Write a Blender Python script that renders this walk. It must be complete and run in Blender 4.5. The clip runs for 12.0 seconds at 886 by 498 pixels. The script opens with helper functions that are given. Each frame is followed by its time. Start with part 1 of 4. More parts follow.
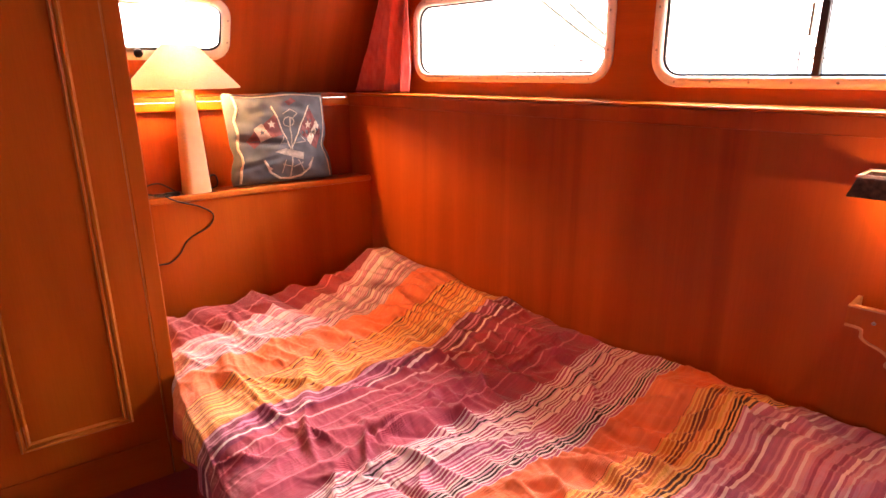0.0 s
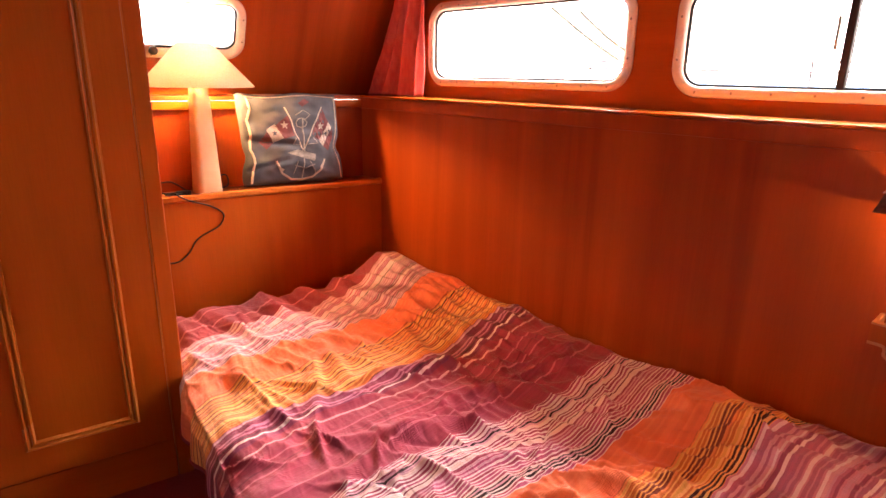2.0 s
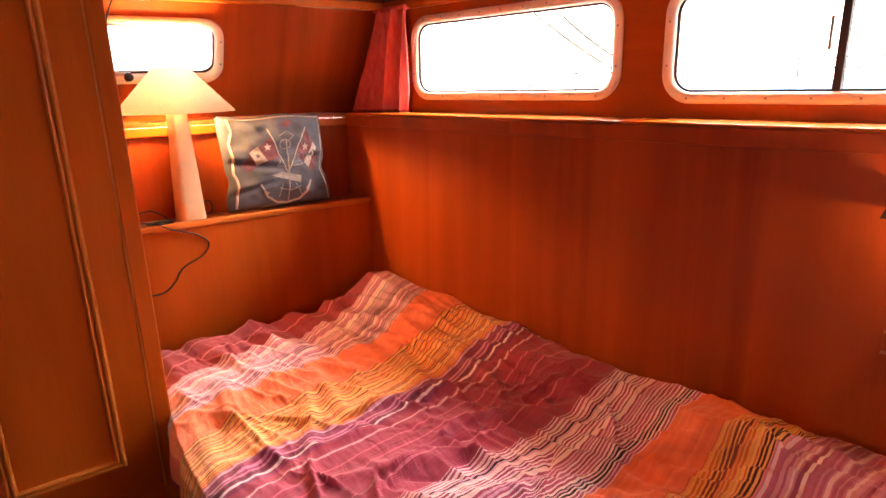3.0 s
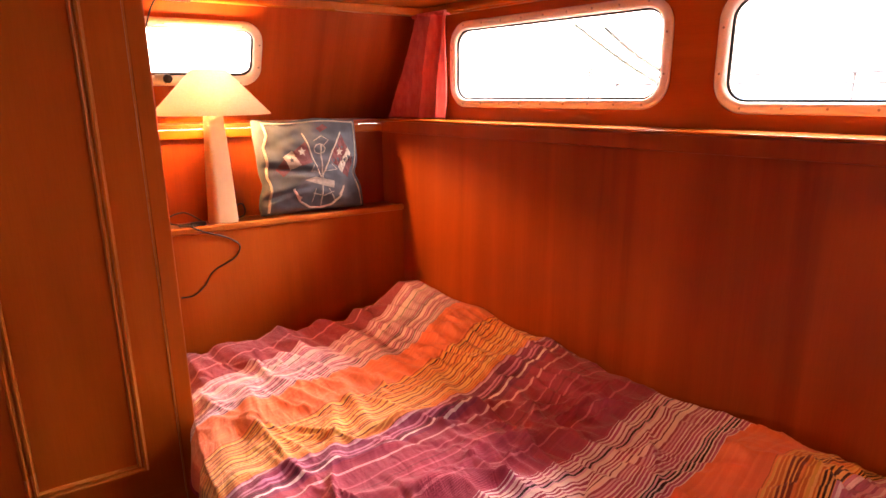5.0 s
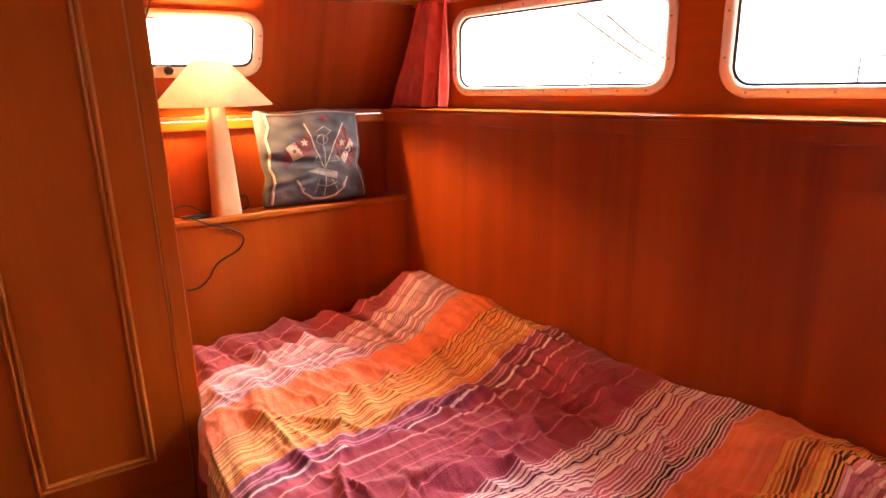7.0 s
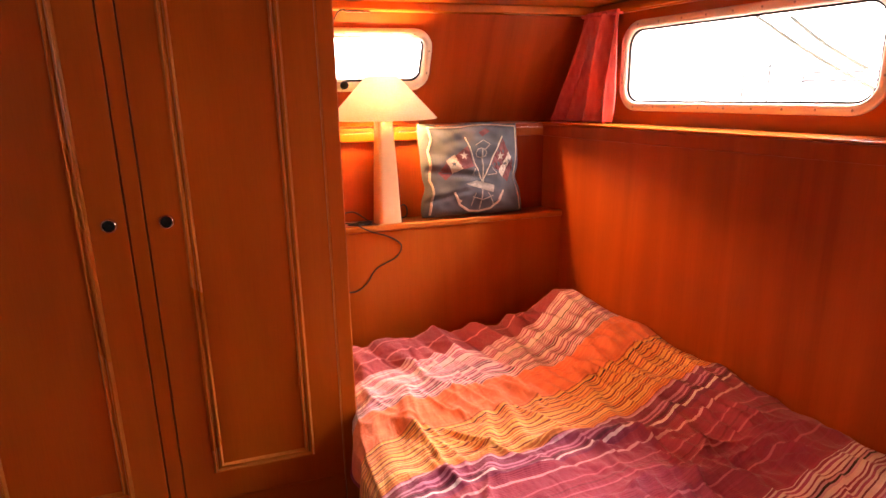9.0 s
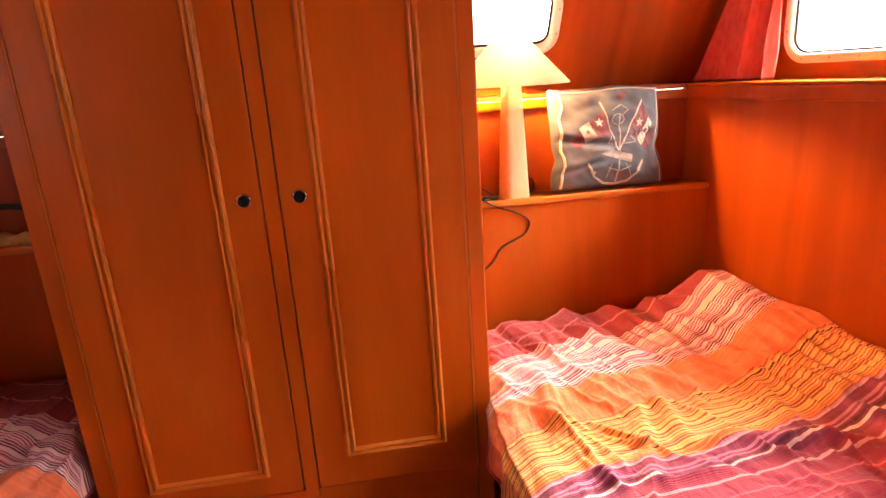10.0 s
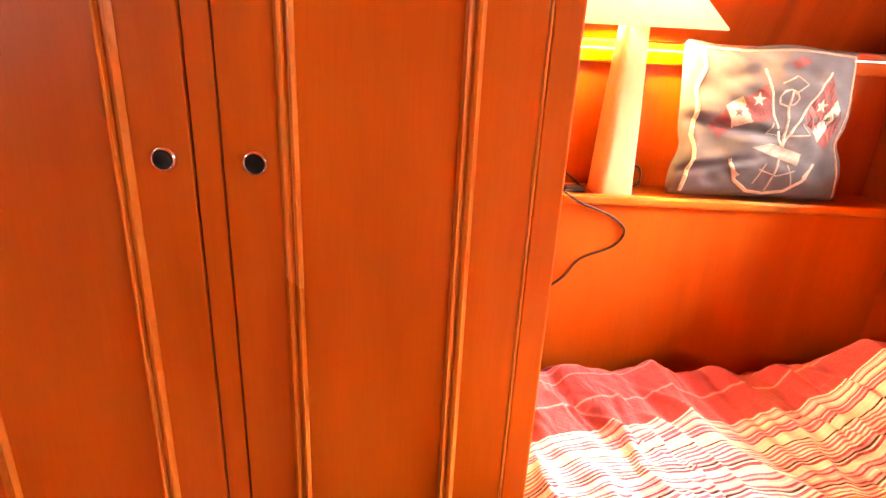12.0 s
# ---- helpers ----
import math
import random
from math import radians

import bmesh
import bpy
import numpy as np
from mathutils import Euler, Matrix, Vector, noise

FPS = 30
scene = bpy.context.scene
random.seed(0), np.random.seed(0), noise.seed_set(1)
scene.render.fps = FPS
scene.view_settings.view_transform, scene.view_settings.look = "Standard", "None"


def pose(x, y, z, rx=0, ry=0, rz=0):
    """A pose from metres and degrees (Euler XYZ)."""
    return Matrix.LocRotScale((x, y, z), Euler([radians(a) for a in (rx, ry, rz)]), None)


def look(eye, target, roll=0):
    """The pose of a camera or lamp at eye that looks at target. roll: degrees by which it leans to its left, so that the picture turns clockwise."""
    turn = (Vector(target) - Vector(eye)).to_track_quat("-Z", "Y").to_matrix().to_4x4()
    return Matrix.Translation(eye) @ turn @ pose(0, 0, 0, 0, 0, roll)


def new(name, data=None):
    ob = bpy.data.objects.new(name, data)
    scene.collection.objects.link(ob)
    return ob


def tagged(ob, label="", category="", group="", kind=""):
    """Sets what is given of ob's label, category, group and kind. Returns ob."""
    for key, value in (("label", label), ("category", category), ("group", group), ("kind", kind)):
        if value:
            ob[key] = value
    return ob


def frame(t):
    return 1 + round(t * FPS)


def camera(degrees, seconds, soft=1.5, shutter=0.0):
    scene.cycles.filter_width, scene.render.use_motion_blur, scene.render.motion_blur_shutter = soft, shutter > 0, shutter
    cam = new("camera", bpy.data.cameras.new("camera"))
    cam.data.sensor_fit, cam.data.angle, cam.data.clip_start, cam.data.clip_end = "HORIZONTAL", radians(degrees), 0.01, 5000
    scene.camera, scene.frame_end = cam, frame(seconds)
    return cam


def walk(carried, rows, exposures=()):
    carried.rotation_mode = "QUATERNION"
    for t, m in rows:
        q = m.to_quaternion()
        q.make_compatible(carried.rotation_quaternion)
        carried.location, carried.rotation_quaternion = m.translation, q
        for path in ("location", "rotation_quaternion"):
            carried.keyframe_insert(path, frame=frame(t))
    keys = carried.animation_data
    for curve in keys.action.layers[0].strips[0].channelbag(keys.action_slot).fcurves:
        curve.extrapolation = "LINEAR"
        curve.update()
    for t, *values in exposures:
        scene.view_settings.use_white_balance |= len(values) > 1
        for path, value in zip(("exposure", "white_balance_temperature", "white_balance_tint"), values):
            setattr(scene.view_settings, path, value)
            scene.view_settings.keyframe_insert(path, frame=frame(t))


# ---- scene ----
# The camera and its walk
cam = camera(73.2, 12.0)
PATH = [
    (0, (0.048, -0.12, 1.386), (1.124, 1.465, 0.81), -0.4),
    (0.5, (0.045, -0.131, 1.397), (1.102, 1.478, 0.856), 0.4),
    (1, (0.033, -0.131, 1.395), (1.079, 1.483, 0.847), 0.4),
    (1.5, (0.034, -0.119, 1.398), (1.086, 1.49, 0.845), 1.2),
    (2, (0.02, -0.077, 1.385), (1.098, 1.512, 0.823), 1.0),
    (2.5, (0.048, -0.063, 1.417), (1.174, 1.502, 0.883), -1.3),
    (3, (0.067, -0.017, 1.41), (1.166, 1.565, 0.872), -1.4),
    (3.5, (0.076, 0.02, 1.399), (1.173, 1.615, 0.896), 0.7),
    (3.7, (0.07, 0.033, 1.379), (1.117, 1.664, 0.887), 1.0),
    (5.5, (0.106, 0.043, 1.393), (1.117, 1.694, 0.888), -1.0),
    (6, (0.101, 0.044, 1.39), (1.1, 1.701, 0.883), -1.7),
    (6.5, (0.104, 0.047, 1.38), (1.11, 1.7, 0.875), -1.4),
    (8.3, (0.068, 0.107, 1.381), (1.016, 1.747, 0.739), 0.4),
    (8.5, (0.084, 0.125, 1.399), (0.934, 1.825, 0.779), 0.6),
    (9, (0.052, 0.111, 1.425), (0.644, 1.952, 0.916), -1.0),
    (9.5, (0.051, 0.112, 1.433), (0.327, 2.037, 0.965), -4.2),
    (10, (-0.038, 0.289, 1.371), (0.236, 2.19, 0.815), -3.7),
    (10.5, (-0.07, 0.433, 1.353), (0.069, 2.35, 0.799), 0.1),
    (11, (-0.095, 0.585, 1.36), (0.025, 2.458, 0.669), 2.1),
    (11.5, (-0.042, 0.783, 1.332), (0.035, 2.639, 0.591), 1.6),
    (12, (0.102, 0.981, 1.322), (0.149, 2.841, 0.59), 3.1),
]
EXPOSURES = [(0, 0.86, 7250, 25), (3.5, 0.64, 7250, 25), (6.5, 0.60, 7250, 25), (8.5, 0.62, 7350, 26), (9.1, 0.66, 7400, 26), (9.7, 1.1, 7600, 26), (10.5, 1.64, 8000, 26), (12, 2.12, 8300, 26)]
walk(cam, [(t, look(eye, target, roll)) for t, eye, target, roll in PATH], EXPOSURES)

# World, sky and lamps
world = bpy.data.worlds.new("sky")
scene.world = world
world.use_nodes = True
wn = world.node_tree
sky = wn.nodes.new("ShaderNodeTexSky")
sky.sky_type = "NISHITA"
sky.sun_disc = False
sky.sun_elevation, sky.sun_rotation = radians(38), radians(115)
wn.links.new(sky.outputs["Color"], wn.nodes["Background"].inputs["Color"])
wn.nodes["Background"].inputs["Strength"].default_value = 0.15

DAY = 11.0            # glow of the hazy bright distance outside
FORE_FILL = 9.0       # watts, fill lamp in the opening of an added, unseen fore window
WEST_FILL = 9.0      # watts, its twin in an unseen west window, added to brighten the wardrobe
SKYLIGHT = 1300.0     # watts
BULB = 44.0          # table lamp bulb, watts
WALL_BULB = 5.0      # reading lamp bulb, watts


def lamp_point(name, at, watts, colour, radius):
    data = bpy.data.lights.new(name, "POINT")
    data.energy, data.color, data.shadow_soft_size = watts, colour, radius
    ob = new(name, data)
    ob.location = at
    return ob


def lamp_area(name, at, target, width, height, watts, colour):
    data = bpy.data.lights.new(name, "AREA")
    data.shape, data.size, data.size_y = "RECTANGLE", width, height
    data.energy, data.color = watts, colour
    ob = new(name, data)
    ob.matrix_basis = look(at, target)
    return ob


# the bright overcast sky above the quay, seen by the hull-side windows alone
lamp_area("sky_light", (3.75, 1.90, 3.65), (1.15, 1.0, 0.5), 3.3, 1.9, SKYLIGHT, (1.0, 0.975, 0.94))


# ---------------------------------------------------------------- materials
def material(name, rough=0.5, metal=0.0):
    m = bpy.data.materials.new(name)
    m.use_nodes = True
    b = m.node_tree.nodes["Principled BSDF"]
    b.inputs["Roughness"].default_value = rough
    b.inputs["Metallic"].default_value = metal
    return m, m.node_tree, b


def node(nt, kind, **props):
    n = nt.nodes.new(kind)
    for key, value in props.items():
        if key == "operation":
            n.operation = value
        elif key == "blend":
            n.blend_type = value
        elif key == "data":
            n.data_type = value
    return n


def coords(nt, scale, which="Object"):
    tc = nt.nodes.new("ShaderNodeTexCoord")
    mp = nt.nodes.new("ShaderNodeMapping")
    mp.inputs["Scale"].default_value = scale
    nt.links.new(tc.outputs[which], mp.inputs["Vector"])
    return mp.outputs["Vector"]


def noise_tex(nt, vector, scale, detail=4.0, distortion=0.0):
    n = nt.nodes.new("ShaderNodeTexNoise")
    n.inputs["Scale"].default_value = scale
    n.inputs["Detail"].default_value = detail
    n.inputs["Distortion"].default_value = distortion
    nt.links.new(vector, n.inputs["Vector"])
    return n.outputs["Fac"]


def ramp(nt, fac, stops, mode="LINEAR"):
    r = nt.nodes.new("ShaderNodeValToRGB")
    r.color_ramp.interpolation = mode
    els = r.color_ramp.elements
    els[0].position, els[0].color = stops[0][0], (*stops[0][1], 1)
    els[1].position, els[1].color = stops[-1][0], (*stops[-1][1], 1)
    for p, c in stops[1:-1]:
        e = els.new(p)
        e.color = (*c, 1)
    if fac is not None:
        nt.links.new(fac, r.inputs["Fac"])
    return r.outputs["Color"]


def mixed(nt, a, b, fac, blend="MIX"):
    m = nt.nodes.new("ShaderNodeMix")
    m.data_type, m.blend_type = "RGBA", blend
    if isinstance(fac, float):
        m.inputs["Factor"].default_value = fac
    else:
        nt.links.new(fac, m.inputs["Factor"])
    nt.links.new(a, m.inputs[6])
    nt.links.new(b, m.inputs[7])
    return m.outputs[2]


def bump(nt, bsdf, height, strength, distance):
    b = nt.nodes.new("ShaderNodeBump")
    b.inputs["Strength"].default_value = strength
    b.inputs["Distance"].default_value = distance
    nt.links.new(height, b.inputs["Height"])
    nt.links.new(b.outputs["Normal"], bsdf.inputs["Normal"])


def wood(name, dark, light, rough=0.34, grain=(5.0, 5.0, 0.5), fine=(210.0, 210.0, 9.0)):
    """Varnished veneer: broad figure, fine pores and slight clouding."""
    m, nt, b = material(name, rough)
    b.inputs["Specular IOR Level"].default_value = 0.22
    broad = noise_tex(nt, coords(nt, grain), 1.0, 5.0, 1.2)
    pores = noise_tex(nt, coords(nt, fine), 1.0, 3.0)
    cloud = noise_tex(nt, coords(nt, (1.6, 1.6, 1.1)), 1.0, 3.0)
    base = ramp(nt, broad, [(0.28, dark), (0.52, tuple((d + l) / 2 for d, l in zip(dark, light))), (0.75, light)])
    tone = ramp(nt, pores, [(0.25, (0.86, 0.83, 0.8)), (0.6, (1.0, 1.0, 1.0))])
    spots = ramp(nt, cloud, [(0.3, (0.86, 0.83, 0.8)), (0.7, (1.06, 1.06, 1.06))])
    col = mixed(nt, base, tone, 0.55, "MULTIPLY")
    col = mixed(nt, col, spots, 1.0, "MULTIPLY")
    nt.links.new(col, b.inputs["Base Color"])
    rr = nt.nodes.new("ShaderNodeMapRange")
    rr.inputs["To Min"].default_value, rr.inputs["To Max"].default_value = rough - 0.07, rough + 0.12
    nt.links.new(cloud, rr.inputs["Value"])
    nt.links.new(rr.outputs["Result"], b.inputs["Roughness"])
    bump(nt, b, pores, 0.05, 0.001)
    return m


def plain(name, colour, rough=0.5, metal=0.0, vary=0.12, scale=30.0, relief=0.0):
    m, nt, b = material(name, rough, metal)
    n = noise_tex(nt, coords(nt, (1, 1, 1)), scale, 5.0)
    lo = tuple(c * (1 - vary) for c in colour)
    hi = tuple(min(1.0, c * (1 + vary)) for c in colour)
    nt.links.new(ramp(nt, n, [(0.3, lo), (0.7, hi)]), b.inputs["Base Color"])
    if relief:
        bump(nt, b, n, relief, 0.003)
    return m


def glowing(name, colour, strength):
    m = bpy.data.materials.new(name)
    m.use_nodes = True
    nt = m.node_tree
    nt.nodes.remove(nt.nodes["Principled BSDF"])
    e = nt.nodes.new("ShaderNodeEmission")
    e.inputs["Color"].default_value = (*colour, 1)
    e.inputs["Strength"].default_value = strength
    nt.links.new(e.outputs["Emission"], nt.nodes["Material Output"].inputs["Surface"])
    return m


CHERRY = wood("cherry_veneer", (0.345, 0.069, 0.0055), (0.455, 0.104, 0.0100))
CHERRY_H = wood("cherry_veneer_level", (0.345, 0.069, 0.0055), (0.455, 0.104, 0.0100), grain=(0.5, 5.0, 5.0), fine=(9.0, 210.0, 210.0))
MOULD = wood("cherry_moulding", (0.42, 0.120, 0.018), (0.56, 0.185, 0.035), rough=0.26)
WALLWOOD = wood("mahogany_panel", (0.245, 0.038, 0.0065), (0.41, 0.078, 0.012), rough=0.36, grain=(6.0, 6.0, 0.25))
CARPET = plain("red_carpet", (0.30, 0.050, 0.055), 0.95, vary=0.4, scale=220.0, relief=0.8)
LEDGE = wood("varnished_ledge", (0.35, 0.069, 0.006), (0.46, 0.104, 0.011), rough=0.16, grain=(0.5, 5.0, 5.0), fine=(9.0, 210.0, 210.0))
ALU = plain("painted_window_frame", (0.80, 0.70, 0.56), 0.32, 0.0, vary=0.08, scale=20.0)
STEEL = plain("screw_steel", (0.35, 0.30, 0.25), 0.35, 0.9)
CHROME = plain("chrome", (0.75, 0.72, 0.68), 0.15, 1.0, vary=0.03)
BLACK = plain("black_rubber", (0.010, 0.009, 0.009), 0.5)
RUBBER = plain("dark_seal", (0.018, 0.017, 0.017), 0.7)
HOLE = plain("black_push_button", (0.004, 0.004, 0.004), 0.95)
BACKDROP = glowing("bright_haze", (1.0, 0.985, 0.96), DAY)


def make_glass():
    m, nt, b = material("window_glass", 0.02)
    b.inputs["Transmission Weight"].default_value = 1.0
    b.inputs["IOR"].default_value = 1.45
    b.inputs["Base Color"].default_value = (0.97, 0.98, 0.98, 1)
    return m


GLASS = make_glass()


# ---------------------------------------------------------------- mesh helpers
def finish(ob, bm, mat, smooth=False):
    bmesh.ops.recalc_face_normals(bm, faces=bm.faces)
    bm.to_mesh(ob.data)
    bm.free()
    ob.data.materials.append(mat)
    if smooth:
        for p in ob.data.polygons:
            p.use_smooth = True
    return ob


def part(name, bm, mat, parent=None, label="", smooth=False):
    ob = new(name, bpy.data.meshes.new(name))
    finish(ob, bm, mat, smooth)
    if parent is not None:
        ob.parent = parent
    if label:
        ob["label"] = label
    return ob


def thing(name, at, label, category, group="", kind=""):
    ob = new(name)
    ob.empty_display_size = 0.05
    ob.matrix_basis = at if isinstance(at, Matrix) else Matrix.Translation(at)
    return tagged(ob, label, category, group, kind)


def box(x0, x1, y0, y1, z0, z1, bevel=0.0, segments=2):
    bm = bmesh.new()
    bmesh.ops.create_cube(bm, size=1)
    for v in bm.verts:
        v.co = Vector(((x0 + x1) / 2 + v.co.x * (x1 - x0), (y0 + y1) / 2 + v.co.y * (y1 - y0), (z0 + z1) / 2 + v.co.z * (z1 - z0)))
    if bevel:
        bmesh.ops.bevel(bm, geom=bm.edges[:], offset=bevel, segments=segments, affect="EDGES", profile=0.5)
    return bm


def rounded(x0, x1, z0, z1, r, n=8):
    """Corners of a rounded rectangle, anticlockwise."""
    pts = []
    for cx, cz, a0 in ((x1 - r, z1 - r, 0), (x0 + r, z1 - r, 90), (x0 + r, z0 + r, 180), (x1 - r, z0 + r, 270)):
        for k in range(n + 1):
            a = radians(a0 + 90 * k / n)
            pts.append((cx + r * math.cos(a), cz + r * math.sin(a)))
    return pts


def plate(outer, holes, y0, y1):
    """A flat board in the x z plane with holes cut right through it, from y0 to y1 thick."""
    bm = bmesh.new()
    for loop in (outer, *holes):
        vs = [bm.verts.new((p[0], y0, p[1])) for p in loop]
        for a, b in zip(vs, vs[1:] + vs[:1]):
            bm.edges.new((a, b))
    bmesh.ops.triangle_fill(bm, use_beauty=True, use_dissolve=False, edges=bm.edges[:])
    made = bmesh.ops.extrude_face_region(bm, geom=bm.faces[:])
    for v in made["geom"]:
        if isinstance(v, bmesh.types.BMVert):
            v.co.y = y1
    return bm


def rings(loops, closed=False, cap=False):
    """Skin a list of equal closed loops of points."""
    bm = bmesh.new()
    rows = [[bm.verts.new(p) for p in loop] for loop in loops]
    n = len(rows[0])
    pairs = list(zip(rows, rows[1:])) + ([(rows[-1], rows[0])] if closed else [])
    for a, b in pairs:
        for i in range(n):
            j = (i + 1) % n
            bm.faces.new((a[i], a[j], b[j], b[i]))
    if cap:
        bm.faces.new(rows[0])
        bm.faces.new(rows[-1])
    return bm


def frame_ring(x0, x1, z0, z1, r, profile, n=8):
    """A rounded frame in the x z plane; profile: (inset, y) pairs round its section."""
    loops = []
    for inset, y in profile:
        rr = max(r - inset, 0.001)
        loops.append([(px, y, pz) for px, pz in rounded(x0 + inset, x1 - inset, z0 + inset, z1 - inset, rr, n)])
    return rings(loops, closed=True)


def lathe(profile, n=40, cap=True):
    loops = [[(r * math.cos(2 * math.pi * k / n), r * math.sin(2 * math.pi * k / n), z) for k in range(n)] for r, z in profile]
    return rings(loops, cap=cap)


def tube(points, radius, n=8):
    """A round tube along points, smoothed by a spline."""
    pts = [Vector(p) for p in points]
    fine = []
    for i in range(len(pts) - 1):
        p0, p1, p2, p3 = pts[max(i - 1, 0)], pts[i], pts[i + 1], pts[min(i + 2, len(pts) - 1)]
        for k in range(8):
            t = k / 8
            fine.append(0.5 * ((2 * p1) + (p2 - p0) * t + (2 * p0 - 5 * p1 + 4 * p2 - p3) * t * t + (3 * p1 - p0 - 3 * p2 + p3) * t ** 3))
    fine.append(pts[-1])
    loops = []
    for i, p in enumerate(fine):
        d = (fine[min(i + 1, len(fine) - 1)] - fine[max(i - 1, 0)]).normalized()
        side = d.cross(Vector((0.13, 0.31, 0.94))).normalized()
        up = side.cross(d)
        loops.append([p + radius * (math.cos(2 * math.pi * k / n) * side + math.sin(2 * math.pi * k / n) * up) for k in range(n)])
    return rings(loops, cap=True)


# ---------------------------------------------------------------- the plan
SLANT = 0.17                                     # the hull sides widen towards the bow
MID = -0.29                                      # middle line of the cabin
SHELF_Y, BOARD_Y, SHELF_Z, LEDGE_Z = 2.56, 2.71, 0.88, 1.279
CEIL_Z = 1.78
FRONT_Y = -1.30
WARD_Y = 1.936
CORNER_X = 1.4245
UPPER = 0.19                                     # how far the window wall lies behind the lower wall
NORM = math.hypot(1, SLANT)


def back_y(z):
    return 2.925 - 0.526 * (z - 1.27)


def side_frame(sign):
    """Local x runs along the hull side towards the bow, y outwards, z up."""
    along = Vector((SLANT * sign, -1, 0)) / NORM
    out = Vector((sign, SLANT, 0)) / NORM
    m = Matrix.Identity(4)
    m.col[0][:3], m.col[1][:3] = along, out
    m.translation = (MID + sign * (CORNER_X - MID), 2.563, 0)
    return m


RIGHT, LEFT = side_frame(1), side_frame(-1)


def deckhead():
    bm = bmesh.new()
    pts = []
    for sign, yy in ((1, FRONT_Y - 0.05), (1, 2.95), (-1, 2.95), (-1, FRONT_Y - 0.05)):
        pts.append((MID + sign * (CORNER_X - MID + UPPER * NORM + SLANT * (2.563 - yy) + 0.045), yy))
    lo = [bm.verts.new((x, y, CEIL_Z)) for x, y in pts]
    hi = [bm.verts.new((x, y, CEIL_Z + 0.05)) for x, y in pts]
    bm.faces.new(lo)
    bm.faces.new(hi)
    for k in range(4):
        bm.faces.new((lo[k], lo[(k + 1) % 4], hi[(k + 1) % 4], hi[k]))
    return bm



SIDE_END = 3.92


def structure(name, bm, mat, at=None, smooth=False):
    ob = part(name, bm, mat, smooth=smooth)
    if at is not None:
        ob.matrix_basis = at
    return tagged(ob, kind="structure")


ceiling = structure("ceiling", deckhead(), CHERRY_H)
floor = structure("floor", box(-2.9, 2.7, FRONT_Y - 0.1, 3.2, -0.08, 0.0), CARPET)

wall_front = structure("wall_front", box(-2.9, 2.7, FRONT_Y - 0.05, FRONT_Y, 0.0, CEIL_Z), CHERRY)

# window openings in the hull side: along, height
W1 = (0.148, 1.222, 1.333, 1.70, 0.10)
W2 = (1.372, 2.62, 1.325, 1.70, 0.10)
# W3 lies out of view, added on both sides to let light in
W3 = (2.80, 3.75, 1.325, 1.70, 0.10)


def hull_side(m, windows, word):
    low = structure("wall_%s_lower" % word, box(-0.18, SIDE_END, 0.0, 0.03, 0.0, LEDGE_Z - 0.010), WALLWOOD, m)
    holes = [rounded(a + 0.018, b - 0.018, c + 0.018, d - 0.018, r - 0.018) for a, b, c, d, r in windows]
    outer = [(-0.43, LEDGE_Z - 0.03), (SIDE_END, LEDGE_Z - 0.03), (SIDE_END, CEIL_Z), (-0.43, CEIL_Z)]
    structure("wall_%s_upper" % word, plate(outer, holes, UPPER, UPPER + 0.05), CHERRY_H, m)
    structure("trim_%s_ledge" % word, box(-0.42, SIDE_END, -0.013, UPPER, LEDGE_Z - 0.009, LEDGE_Z, 0.002), LEDGE, m)
    structure("trim_%s_fascia" % word, box(-0.16, SIDE_END, -0.010, -0.001, LEDGE_Z - 0.062, LEDGE_Z - 0.010, 0.003), WALLWOOD, m)
    structure("trim_%s_cornice" % word, box(-0.42, SIDE_END, UPPER - 0.03, UPPER - 0.001, CEIL_Z - 0.045, CEIL_Z - 0.001, 0.006), CHERRY_H, m)


hull_side(RIGHT, (W1, W2, W3), "east")
hull_side(LEFT, (W3,), "west")

# aft wall: board behind the shelf, little ledge, raked upper wall with two ports
PORTS = ((0.08, 0.862), (-1.48, -0.70))
RAKE = math.atan(0.526)
rake = Matrix.Translation((0, back_y(LEDGE_Z), LEDGE_Z)) @ Matrix.Rotation(RAKE, 4, "X")
PORT_Z = (0.182, 0.462)                          # measured up the rake
structure("wall_aft_board", box(-2.05, 1.47, BOARD_Y, BOARD_Y + 0.02, 0.0, LEDGE_Z - 0.022), WALLWOOD)
structure("trim_aft_ledge", box(-2.4, 1.75, BOARD_Y - 0.012, back_y(LEDGE_Z) + 0.06, LEDGE_Z - 0.02, LEDGE_Z - 0.001, 0.002), WALLWOOD)
structure("trim_aft_batten", box(-2.3, 1.55, BOARD_Y - 0.014, BOARD_Y - 0.002, LEDGE_Z - 0.058, LEDGE_Z - 0.021, 0.003), CHERRY_H)
port_holes = [rounded(a + 0.02, b - 0.02, PORT_Z[0] + 0.02, PORT_Z[1] - 0.02, 0.05) for a, b in PORTS]
structure("wall_aft_upper", plate([(-2.21, -0.03), (1.63, -0.03), (1.63, 0.60), (-2.21, 0.60)], port_holes, 0.0, 0.05), WALLWOOD, rake)
structure("trim_aft_cornice", box(-2.3, 1.7, back_y(CEIL_Z) - 0.05, back_y(CEIL_Z) + 0.01, CEIL_Z - 0.035, CEIL_Z - 0.001, 0.006), MOULD)


